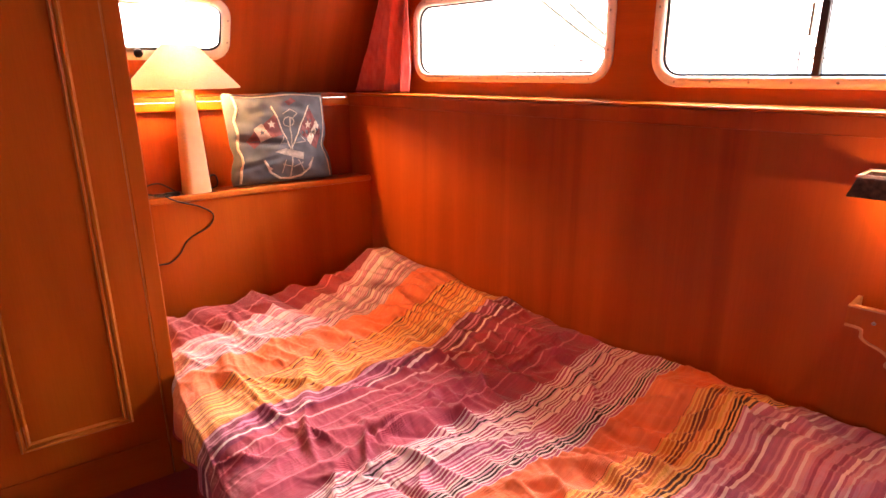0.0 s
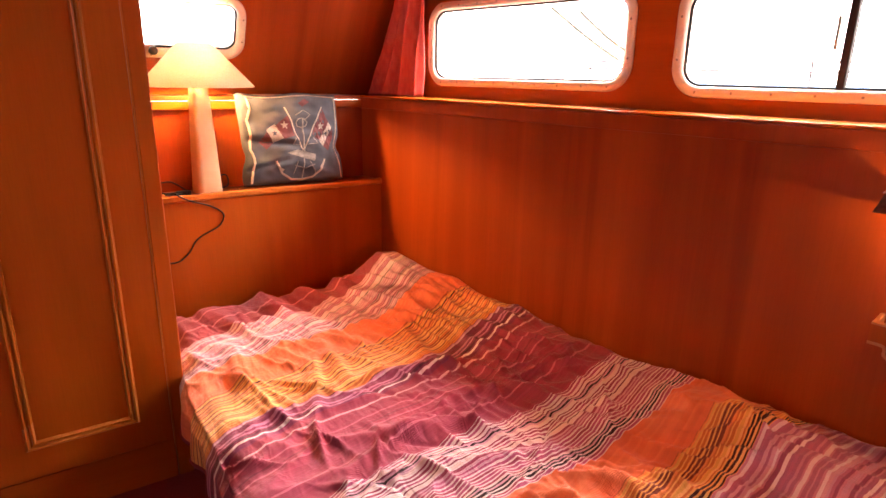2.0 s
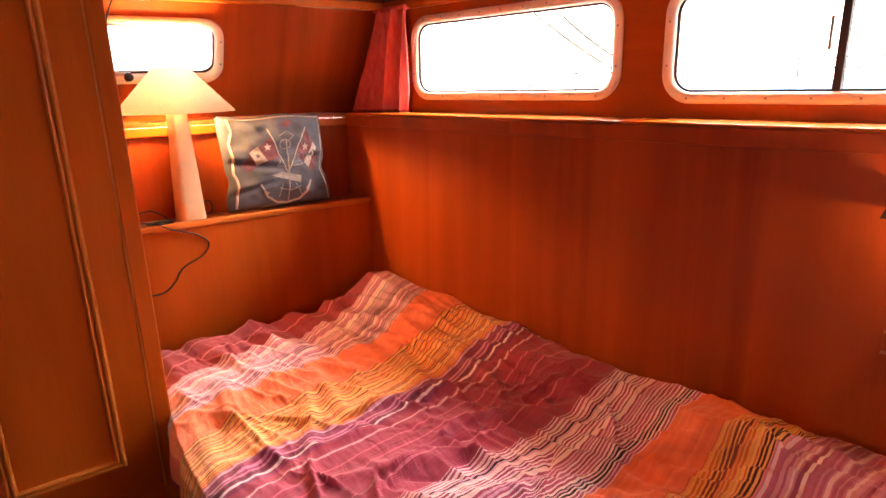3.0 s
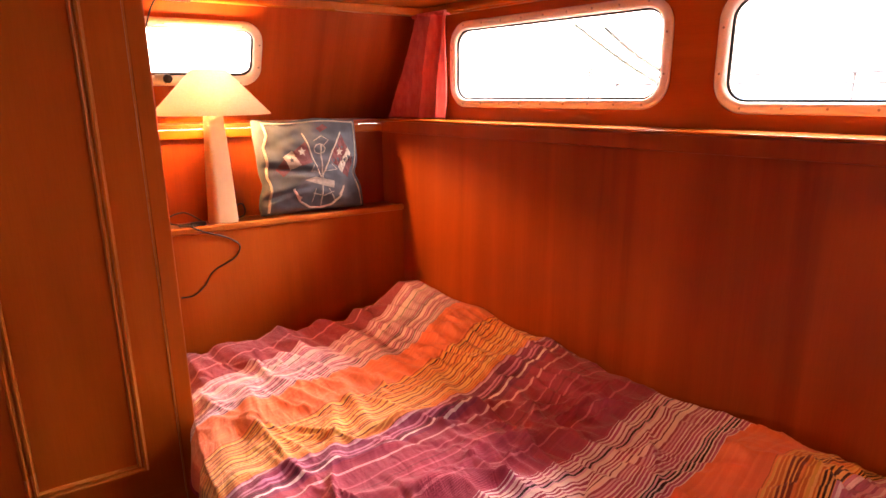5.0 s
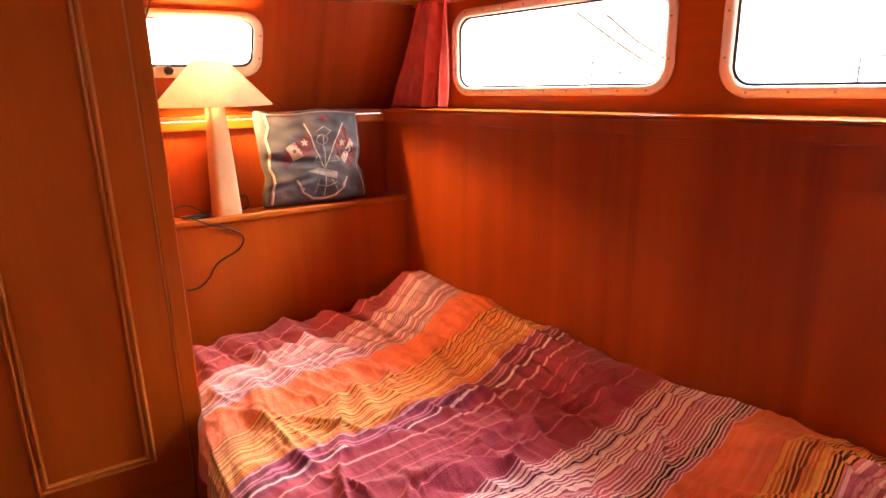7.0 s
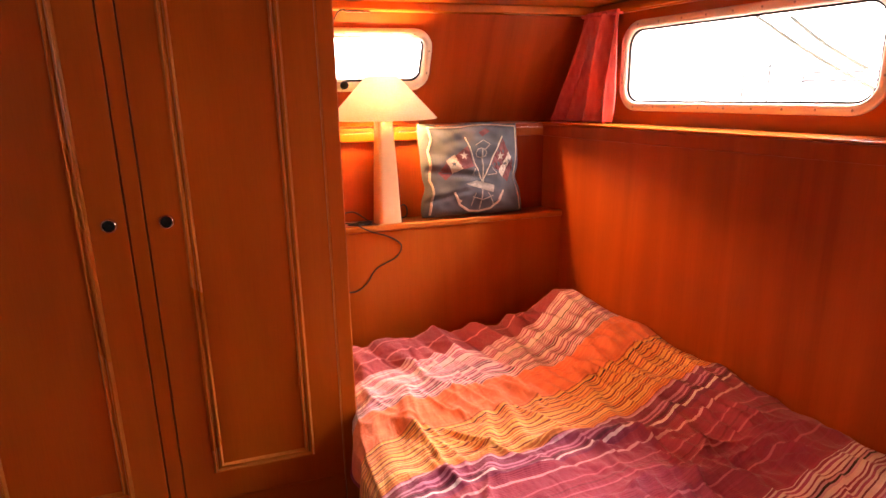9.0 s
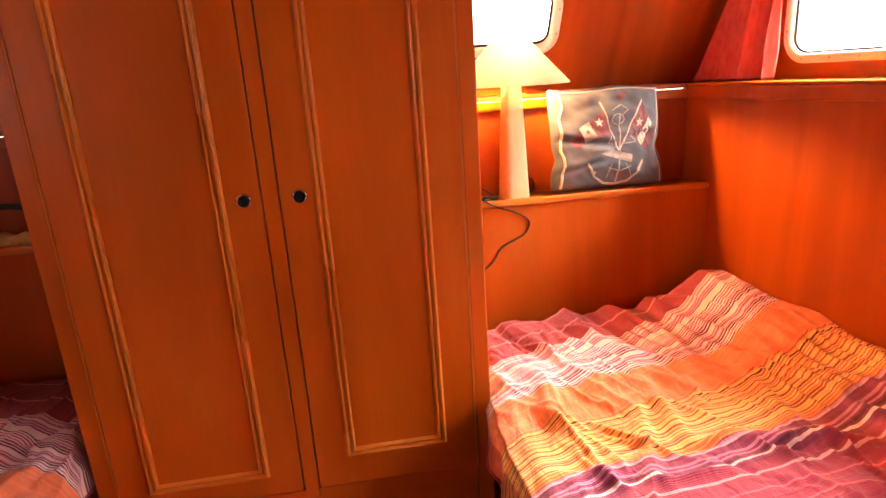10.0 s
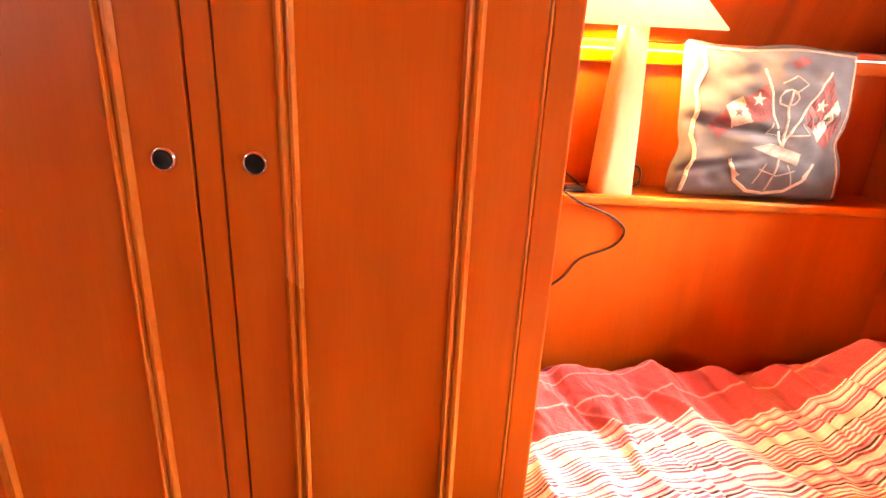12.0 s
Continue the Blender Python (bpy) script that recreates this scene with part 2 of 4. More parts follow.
# fill lamps in the two added window openings
fore_mid = RIGHT @ Vector(((W3[0] + W3[1]) / 2, UPPER + 0.06, (W3[2] + W3[3]) / 2))
fore_in = RIGHT @ Vector(((W3[0] + W3[1]) / 2 - 1.0, UPPER - 0.75, 0.45))
lamp_area("fore_window_light", fore_mid, fore_in, W3[1] - W3[0] - 0.1, W3[3] - W3[2] - 0.1, FORE_FILL, (1.0, 0.975, 0.94))
# added lamp that brightens the wardrobe's left side
west_mid = LEFT @ Vector(((W3[0] + W3[1]) / 2, UPPER + 0.06, (W3[2] + W3[3]) / 2))
west_in = LEFT @ Vector(((W3[0] + W3[1]) / 2 - 0.6, UPPER - 1.0, (W3[2] + W3[3]) / 2 - 0.35))
lamp_area("west_window_light", west_mid, west_in, W3[1] - W3[0] - 0.1, W3[3] - W3[2] - 0.1, WEST_FILL, (1.0, 0.975, 0.94))


# ---------------------------------------------------------------- windows
def window(name, m, a, b, c, d, r, y, label, mullion=None, lip=0.0, w=0.036):
    top = tagged(thing(name, m, label, "window"), kind="structure")
    prof = [(0.0, y), (0.0, y - 0.006), (0.005, y - 0.012 - lip), (w - 0.010, y - 0.012 - lip), (w - 0.002, y - 0.006), (w, y + 0.0), (w, y + 0.035), (0.02, y + 0.035), (0.02, y)]
    part("window_frame", frame_ring(a, b, c, d, r, prof, 10), ALU, top, "ivory painted metal frame", True)
    part("seal", frame_ring(a + w, b - w, c + w, d - w, r - w, [(0.0, y + 0.012), (0.0, y + 0.004), (0.007, y + 0.004), (0.007, y + 0.012)], 10), RUBBER, top, "dark rubber seal", True)
    pane = part("pane", plate(rounded(a + 0.03, b - 0.03, c + 0.03, d - 0.03, r - 0.03), [], y + 0.012, y + 0.017), GLASS, top)
    pane.visible_shadow = False
    if mullion:
        part("mullion", box(mullion - 0.011, mullion + 0.011, y - 0.004, y + 0.03, c + w, d - w, 0.003), RUBBER, top, "dark sliding-pane rail")
        part("catch", box(mullion - 0.034, mullion - 0.026, y - 0.006, y + 0.012, 1.47, 1.56, 0.002), STEEL, top, "small steel pull")
    # screws round the frame
    inset = 0.017
    n = int((b - a) / 0.125)
    spots = [(a + 0.09 + (b - a - 0.18) * k / n, zz) for k in range(n + 1) for zz in (c + inset, d - inset)]
    spots += [(xx, c + (d - c) * f) for xx in (a + inset, b - inset) for f in (0.32, 0.68)]
    screw = lathe([(0.0001, -0.0020), (0.0030, -0.0016), (0.0042, 0.0)], 10)
    mesh = bpy.data.meshes.new("screw")
    bmesh.ops.rotate(screw, verts=screw.verts[:], matrix=Matrix.Rotation(radians(-90), 3, "X"))
    bmesh.ops.recalc_face_normals(screw, faces=screw.faces)
    screw.to_mesh(mesh)
    screw.free()
    mesh.materials.append(STEEL)
    for sx, sz in spots:
        o = new("screw", mesh)
        o.parent = top
        o.location = (sx, y - 0.0125 - lip, sz)
    return top


window("window_1", RIGHT, *W1, UPPER, "long cabin window with rounded corners, screwed ivory frame")
window("window_5", RIGHT, *W3, UPPER, "cabin window with rounded corners, screwed ivory frame")
window("window_6", LEFT, *W3, UPPER, "cabin window with rounded corners, screwed ivory frame")
window("window_2", RIGHT, *W2, UPPER, "sliding cabin window with rounded corners, screwed ivory frame", mullion=1.873)
for k, (a, b) in enumerate(PORTS):
    window("window_%d" % (k + 3), rake, a, b, PORT_Z[0], PORT_Z[1], 0.085, 0.0, "small aft port with rounded ivory frame", lip=0.012, w=0.038)

# ---------------------------------------------------------------- outside
backdrop = structure("backdrop", box(-26.0, 9.0, 7.0, 7.05, -2.0, 7.0), BACKDROP, RIGHT)
backdrop_2 = structure("backdrop_2", box(-7, 7, 9.0, 9.05, -3.0, 6.0), BACKDROP)


# ---------------------------------------------------------------- wardrobe between the berths
def moulding(x0, x1, z0, z1, y):
    """Two-bead picture moulding, mitred."""
    prof = [(-0.003, y + 0.001), (0.002, y - 0.006), (0.005, y - 0.012), (0.010, y - 0.011), (0.013, y - 0.004), (0.017, y - 0.004), (0.020, y - 0.011), (0.024, y - 0.012), (0.027, y - 0.006), (0.029, y)]
    loops = [[(x0 + i, yy, z0 + i), (x1 - i, yy, z0 + i), (x1 - i, yy, z1 - i), (x0 + i, yy, z1 - i)] for i, yy in prof]
    return rings(loops)


WX0, WX1 = -0.878, 0.321
wardrobe = thing("wardrobe", (0, 0, 0), "cherry wood fitted wardrobe with two panelled doors between the berths", "wardrobe")
Y = WARD_Y
part("carcass", box(WX0 + 0.004, WX1 - 0.004, Y + 0.02, BOARD_Y - 0.002, 0.0, CEIL_Z - 0.002), CHERRY, wardrobe)
part("stile", box(WX0, -0.826, Y, Y + 0.03, 0.0, CEIL_Z - 0.002, 0.004), CHERRY, wardrobe)
part("stile", box(0.272, WX1, Y, Y + 0.03, 0.0, CEIL_Z - 0.002, 0.004), CHERRY, wardrobe)
# thin lighter strips added as the bright highlight along the door edges
for ex in (-0.8235, 0.2695):
    part("edge_bead", box(ex - 0.0022, ex + 0.0022, Y - 0.004, Y + 0.02, 0.130, CEIL_Z - 0.03, 0.0012), MOULD, wardrobe, "fine pale strip in place of the door edge's highlight")
part("centre_post", box(-0.284, -0.241, Y + 0.001, Y + 0.03, 0.126, CEIL_Z - 0.002, 0.002), CHERRY, wardrobe)
part("plinth", box(-0.822, 0.268, Y + 0.003, Y + 0.03, 0.0, 0.150, 0.002), CHERRY_H, wardrobe)
for dx0, dx1, px0, px1, pz, kx in ((-0.820, -0.288, -0.732, -0.384, 0.222, -0.332), (-0.237, 0.267, -0.143, 0.170, 0.254, -0.185)):
    door = part("door", box(dx0, dx1, Y - 0.002, Y + 0.019, 0.154, CEIL_Z - 0.03, 0.002), CHERRY, wardrobe)
    part("moulding", moulding(px0, px1, pz, 1.725, Y - 0.002), MOULD, door, "raised two-bead moulding")
    catch = lathe([(0.0001, 0.004), (0.0130, 0.004), (0.0140, 0.0085), (0.0150, 0.0)], 24)
    bmesh.ops.rotate(catch, verts=catch.verts[:], matrix=Matrix.Rotation(radians(90), 3, "X"))
    k1 = part("knob", catch, HOLE, door, "black push-button catch", True)
    k1.location = (kx, Y - 0.002, 1.082)
    rim = lathe([(0.0150, 0.0), (0.0155, 0.007), (0.0175, 0.0085), (0.0205, 0.005), (0.0215, 0.0)], 28, cap=False)
    bmesh.ops.rotate(rim, verts=rim.verts[:], matrix=Matrix.Rotation(radians(90), 3, "X"))
    k2 = part("ring", rim, CHROME, door, "chrome ring", True)
    k2.location = (kx, Y - 0.002, 1.082)

# ---------------------------------------------------------------- shelves at the berth heads
def head_shelf(x0, x1, word):
    t = thing("head_shelf", (0, 0, 0), "cherry veneer head shelf with a rounded front lip", "shelf", "berth head shelves")
    part("front_panel", box(x0, x1, SHELF_Y, SHELF_Y + 0.018, 0.0, SHELF_Z - 0.027), CHERRY, t)
    part("board", box(x0, x1, SHELF_Y + 0.002, BOARD_Y - 0.002, SHELF_Z - 0.028, SHELF_Z - 0.006), CHERRY_H, t)
    part("lip", box(x0, x1, SHELF_Y - 0.010, SHELF_Y + 0.016, SHELF_Z - 0.026, SHELF_Z + 0.002, 0.008, 3), MOULD, t)


head_shelf(WX1 - 0.003, CORNER_X + 0.004, "a")
head_shelf(2 * MID - CORNER_X - 0.004, WX0 + 0.003, "b")


# ---------------------------------------------------------------- berths and duvets
BANDS = (("maroon", 0.30), ("white", 0.28), ("orange", 0.185), ("yellow", 0.235), ("edge", 0.10), ("plum", 0.32), ("white", 0.26), ("orange", 0.15), ("yellow", 0.13), ("lit_lilac", 0.34), ("white", 0.24), ("orange", 0.36))
CLOTH = 2.9
# each band: threads a metre, colours of the ground, colours of the lines between
WEAVE = {
    "maroon": (80.0, [(0.0, (0.29, 0.036, 0.052)), (0.5, (0.31, 0.042, 0.058)), (0.8, (0.27, 0.032, 0.046))],
               [(0.0, (0.28, 0.035, 0.050)), (0.86, (0.66, 0.22, 0.24)), (0.97, (0.24, 0.03, 0.04))]),
    "plum": (95.0, [(0.0, (0.34, 0.044, 0.088)), (0.6, (0.37, 0.050, 0.102)), (0.9, (0.31, 0.038, 0.078))],
             [(0.0, (0.33, 0.042, 0.082)), (0.80, (0.56, 0.14, 0.20)), (0.87, (0.25, 0.030, 0.060)), (0.955, (0.70, 0.36, 0.40))]),
    "white": (92.0, [(0.0, (0.78, 0.63, 0.66)), (0.55, (0.62, 0.34, 0.43)), (0.80, (0.76, 0.60, 0.60))],
              [(0.0, (0.42, 0.09, 0.19)), (0.25, (0.20, 0.03, 0.07)), (0.45, (0.78, 0.56, 0.55)), (0.56, (0.32, 0.055, 0.11)), (0.74, (0.030, 0.008, 0.016))]),
    "edge": (74.0, [(0.0, (0.24, 0.034, 0.085)), (0.45, (0.62, 0.36, 0.46)), (0.6, (0.26, 0.04, 0.11)), (0.85, (0.80, 0.66, 0.70))],
             [(0.0, (0.13, 0.02, 0.05)), (0.3, (0.78, 0.62, 0.66)), (0.5, (0.23, 0.032, 0.085)), (0.8, (0.55, 0.20, 0.32))]),
    "orange": (60.0, [(0.0, (0.76, 0.185, 0.075)), (0.4, (0.79, 0.205, 0.085)), (0.75, (0.73, 0.17, 0.07))],
               [(0.0, (0.75, 0.18, 0.075)), (0.5, (0.79, 0.21, 0.085)), (0.93, (0.72, 0.165, 0.07))]),
    "yellow": (98.0, [(0.0, (0.84, 0.42, 0.12)), (0.6, (0.80, 0.27, 0.08)), (0.8, (0.86, 0.50, 0.18))],
               [(0.0, (0.62, 0.19, 0.05)), (0.35, (0.24, 0.055, 0.03)), (0.55, (0.74, 0.40, 0.10)), (0.72, (0.36, 0.09, 0.035)), (0.88, (0.07, 0.018, 0.015))]),
    # lilac and white stripes, paled further for the light on the duvet's foot
    "lit_lilac": (70.0, [(0.0, (0.60, 0.24, 0.36)), (0.45, (0.50, 0.15, 0.27)), (0.66, (0.88, 0.72, 0.78)), (0.88, (0.66, 0.32, 0.44))],
              [(0.0, (0.44, 0.14, 0.26)), (0.45, (0.80, 0.62, 0.72)), (0.70, (0.34, 0.08, 0.17)), (0.85, (0.60, 0.28, 0.44))]),
}


def make_cloth():
    """Woven cotton with bands of fine stripes; the stripes run across the weave's v."""
    m, nt, b = material("striped_cotton", 0.92)
    uv = nt.nodes.new("ShaderNodeUVMap")
    uv.uv_map = "weave"
    sep = nt.nodes.new("ShaderNodeSeparateXYZ")
    nt.links.new(uv.outputs["UV"], sep.inputs[0])
    wob = nt.nodes.new("ShaderNodeMath")
    wob.operation = "MULTIPLY_ADD"
    nt.links.new(noise_tex(nt, uv.outputs["UV"], 9.0, 2.0), wob.inputs[0])
    wob.inputs[1].default_value = 0.016
    nt.links.new(sep.outputs["Y"], wob.inputs[2])
    v = wob.outputs[0]

    def number(op, a, b=None):
        n = nt.nodes.new("ShaderNodeMath")
        n.operation = op
        for k, value in enumerate((a, b)):
            if isinstance(value, float):
                n.inputs[k].default_value = value
            elif value is not None:
                nt.links.new(value, n.inputs[k])
        return n.outputs[0]

    def stripes(kind):
        per_metre, ground, lines = WEAVE[kind]
        scaled = number("MULTIPLY", v, per_metre)
        cell = number("FLOOR", scaled)
        dice = nt.nodes.new("ShaderNodeTexWhiteNoise")
        dice.noise_dimensions = "1D"
        nt.links.new(cell, dice.inputs["W"])
        dice_2 = nt.nodes.new("ShaderNodeTexWhiteNoise")
        dice_2.noise_dimensions = "1D"
        nt.links.new(number("ADD", cell, 517.3), dice_2.inputs["W"])
        wide = number("ADD", number("MULTIPLY", dice_2.outputs["Value"], 0.38), 0.27)
        line = number("GREATER_THAN", number("FRACT", scaled), wide)
        return mixed(nt, ramp(nt, dice_2.outputs["Value"], ground, "CONSTANT"), ramp(nt, dice.outputs["Value"], lines, "CONSTANT"), line)

    share = nt.nodes.new("ShaderNodeMath")
    share.operation = "DIVIDE"
    share.inputs[1].default_value = CLOTH
    nt.links.new(v, share.inputs[0])
    col = stripes("maroon")
    for kind in ("plum", "edge", "white", "orange", "yellow", "lit_lilac"):
        stops, at = [], 0.0
        for name, length in BANDS:
            c = 1.0 if name == kind else 0.0
            if not stops or stops[-1][1][0] != c:
                stops.append((at / CLOTH, (c, c, c)))
            at += length
        stops.append((1.0, stops[-1][1]))
        mask = ramp(nt, share.outputs[0], stops, "CONSTANT")
        col = mixed(nt, col, stripes(kind), mask)
    # uneven dye and fading
    worn = ramp(nt, noise_tex(nt, uv.outputs["UV"], 5.0, 4.0), [(0.3, (0.86, 0.84, 0.84)), (0.7, (1.1, 1.1, 1.1))])
    col = mixed(nt, col, worn, 1.0, "MULTIPLY")
    nt.links.new(col, b.inputs["Base Color"])
    b.inputs["Sheen Weight"].default_value = 0.15
    # seersucker ribs and threads
    rib = nt.nodes.new("ShaderNodeTexWave")
    rib.bands_direction = "Y"
    rib.inputs["Scale"].default_value = 62.0
    rib.inputs["Distortion"].default_value = 2.5
    rib.inputs["Detail Scale"].default_value = 2.0
    nt.links.new(uv.outputs["UV"], rib.inputs["Vector"])
    crush = noise_tex(nt, coords(nt, (26.0, 11.0, 11.0), "UV"), 1.0, 4.0, 0.6)
    both = nt.nodes.new("ShaderNodeMath")
    both.operation = "MULTIPLY_ADD"
    both.inputs[1].default_value = 5.0
    nt.links.new(crush, both.inputs[0])
    nt.links.new(number("MULTIPLY", rib.outputs["Fac"], 0.3), both.inputs[2])
    bump(nt, b, both.outputs[0], 0.9, 0.0026)
    return m


CLOTH_MAT = make_cloth()
SHEET = plain("dark_mattress_cover", (0.10, 0.02, 0.025), 0.9, vary=0.2, scale=60.0)


def smooth01(t):
    t = max(0.0, min(1.0, t))
    return t * t * (3 - 2 * t)


# creases: start, end, height, half width
CREASES = (
    ((0.78, 1.52), (1.18, 1.40), 0.020, 0.026), ((0.60, 1.42), (0.72, 1.75), 0.018, 0.022), ((0.74, 1.50), (0.80, 1.95), 0.016, 0.025),
    ((0.95, 1.30), (1.45, 1.05), 0.014, 0.030), ((0.55, 1.25), (1.00, 1.08), 0.016, 0.028), ((1.05, 1.55), (1.14, 1.95), 0.014, 0.030),
    ((1.20, 0.92), (1.55, 0.62), 0.022, 0.045), ((0.95, 0.80), (1.30, 0.50), 0.018, 0.040), ((1.36, 1.80), (1.20, 2.15), 0.016, 0.035),
    ((0.48, 1.95), (0.44, 1.60), 0.014, 0.022), ((0.70, 1.02), (1.15, 0.86), 0.012, 0.022), ((1.35, 1.25), (1.62, 1.00), 0.012, 0.030),
    ((0.52, 1.10), (0.90, 1.22), 0.013, 0.020), ((0.85, 1.62), (0.95, 1.90), 0.012, 0.020),
)


def crumple(X, Y, seed):
    """Many short sharp folds: lengthwise near the head, crossing and slanting lower down."""
    rng = random.Random(seed)
    Z = np.zeros_like(X)
    for k in range(340):
        cx, cy = rng.uniform(0.30, 1.80), rng.uniform(0.0, 2.5)
        if cy > 1.55:
            ang, length = rng.gauss(108, 13), rng.uniform(0.12, 0.40)
        elif cy > 1.15:
            ang, length = rng.choice((rng.gauss(112, 25), rng.gauss(165, 18))), rng.uniform(0.10, 0.32)
        else:
            ang, length = rng.choice((rng.gauss(150, 22), rng.gauss(115, 20), rng.gauss(35, 25))), rng.uniform(0.12, 0.42)
        h = rng.choice((1, 1, 1, -0.7)) * rng.uniform(0.009, 0.026)
        w = rng.uniform(0.007, 0.019)
        bend = rng.uniform(-0.10, 0.10) * length
        dx, dy = math.cos(radians(ang)), math.sin(radians(ang))
        along = ((X - cx) * dx + (Y - cy) * dy) / length
        off = -(X - cx) * dy + (Y - cy) * dx - bend * (1 - 4 * along * along)
        side = np.where(off > 0, 1.0, 0.55)
        fade = np.clip(1 - (2 * along) ** 2, 0, 1)
        Z += h * fade * np.exp(-np.abs(off) / (w * side))
    return Z


# how far the duvet rides up against the hull side: distance from the aft wall, rise
RISE_AT = (0.0, 0.6, 0.82, 0.98, 1.16, 1.38, 1.6, 1.8, 2.04, 2.26, 2.52)
RISE = (0.024, 0.032, 0.042, 0.034, 0.030, 0.052, 0.078, 0.082, 0.098, 0.098, 0.040)


def cloth_height(x, y, wall):
    """Height of the duvet's top above the floor."""
    t = (x - 0.32) / (wall - 0.32)
    z = 0.405 + 0.02 * math.sin(math.pi * min(t, 1)) + float(np.interp(y, RISE_AT, RISE)) * smooth01((t - 0.60) / 0.40)
    z += 0.055 * math.exp(-((x - 1.50) / 0.13) ** 2) * smooth01((1.02 - y) / 0.25)
    z += 0.088 * math.exp(-((x - 1.35) / 0.13) ** 2 - ((y - 2.42) / 0.20) ** 2)
    z += 0.020 * smooth01((0.95 - y) / 0.5)
    head = math.exp(-((y - 2.28) / 0.36) ** 2)
    wave = math.sin(2 * math.pi * (x + 0.22 * (y - 2.2) + 0.09 * noise.noise((x * 3.4, y * 1.6, 1.7)) + 0.05 * noise.noise((x * 9.0, y * 2.0, 3.1))) / 0.185)
    z += 0.013 * (0.65 + 0.9 * noise.noise((x * 4.0, 0.4, 2.0))) * head * wave * smooth01((1.32 - x) / 0.2)
    ripple = math.sin(2 * math.pi * (x + 0.30 * (y - 2.2) + 0.06 * noise.noise((x * 5.0, y * 2.2, 6.6))) / 0.068)
    z += 0.005 * ripple * math.exp(-((y - 2.05) / 0.42) ** 2) * smooth01((1.40 - x) / 0.25) * smooth01(0.6 + 1.4 * noise.noise((x * 3.0, y * 2.5, 9.9)))
    z += 0.022 * noise.noise((x * 2.6, y * 2.2, 0.3))
    warp = 0.10 * noise.noise((x * 3.1, y * 2.3, 8.8))
    r = 1 - abs(noise.noise(((x + warp) * 6.5 + 1.3 * y, (y + warp) * 2.0, 4.1)))
    z += 0.026 * (r ** 3 - 0.5) * smooth01(0.55 + 1.3 * noise.noise((x * 1.7, y * 1.3, 2.9)))
    r = 1 - abs(noise.noise(((x - warp) * 15.0 + 4.0 * y, y * 3.6, 7.7)))
    z += 0.010 * (r ** 4 - 0.35) * smooth01(0.5 + 1.5 * noise.noise((x * 2.2, y * 1.9, 5.5)))
    mid = smooth01((1.75 - y) / 0.35)
    r = 1 - abs(noise.noise(((x + y + warp) * 4.5, (y - 0.8 * x) * 9.0, 3.3)))
    z += 0.017 * mid * (r ** 4 - 0.3) * smooth01(0.5 + 1.6 * noise.noise((x * 2.4, y * 2.4, 6.1)))
    for (ax, ay), (bx, by), h, w in CREASES:
        dx, dy = bx - ax, by - ay
        k = max(0.0, min(1.0, ((x - ax) * dx + (y - ay) * dy) / (dx * dx + dy * dy)))
        d = math.hypot(x - ax - k * dx, y - ay - k * dy) + 0.012 * noise.noise((x * 9, y * 9, 2.2))
        z += 1.35 * h * math.exp(-(d / w) ** 2) * math.sin(math.pi * (0.12 + 0.76 * k))
    return z


HEM = plain("maroon_hem", (0.27, 0.034, 0.050), 0.9, vary=0.15, scale=80.0)


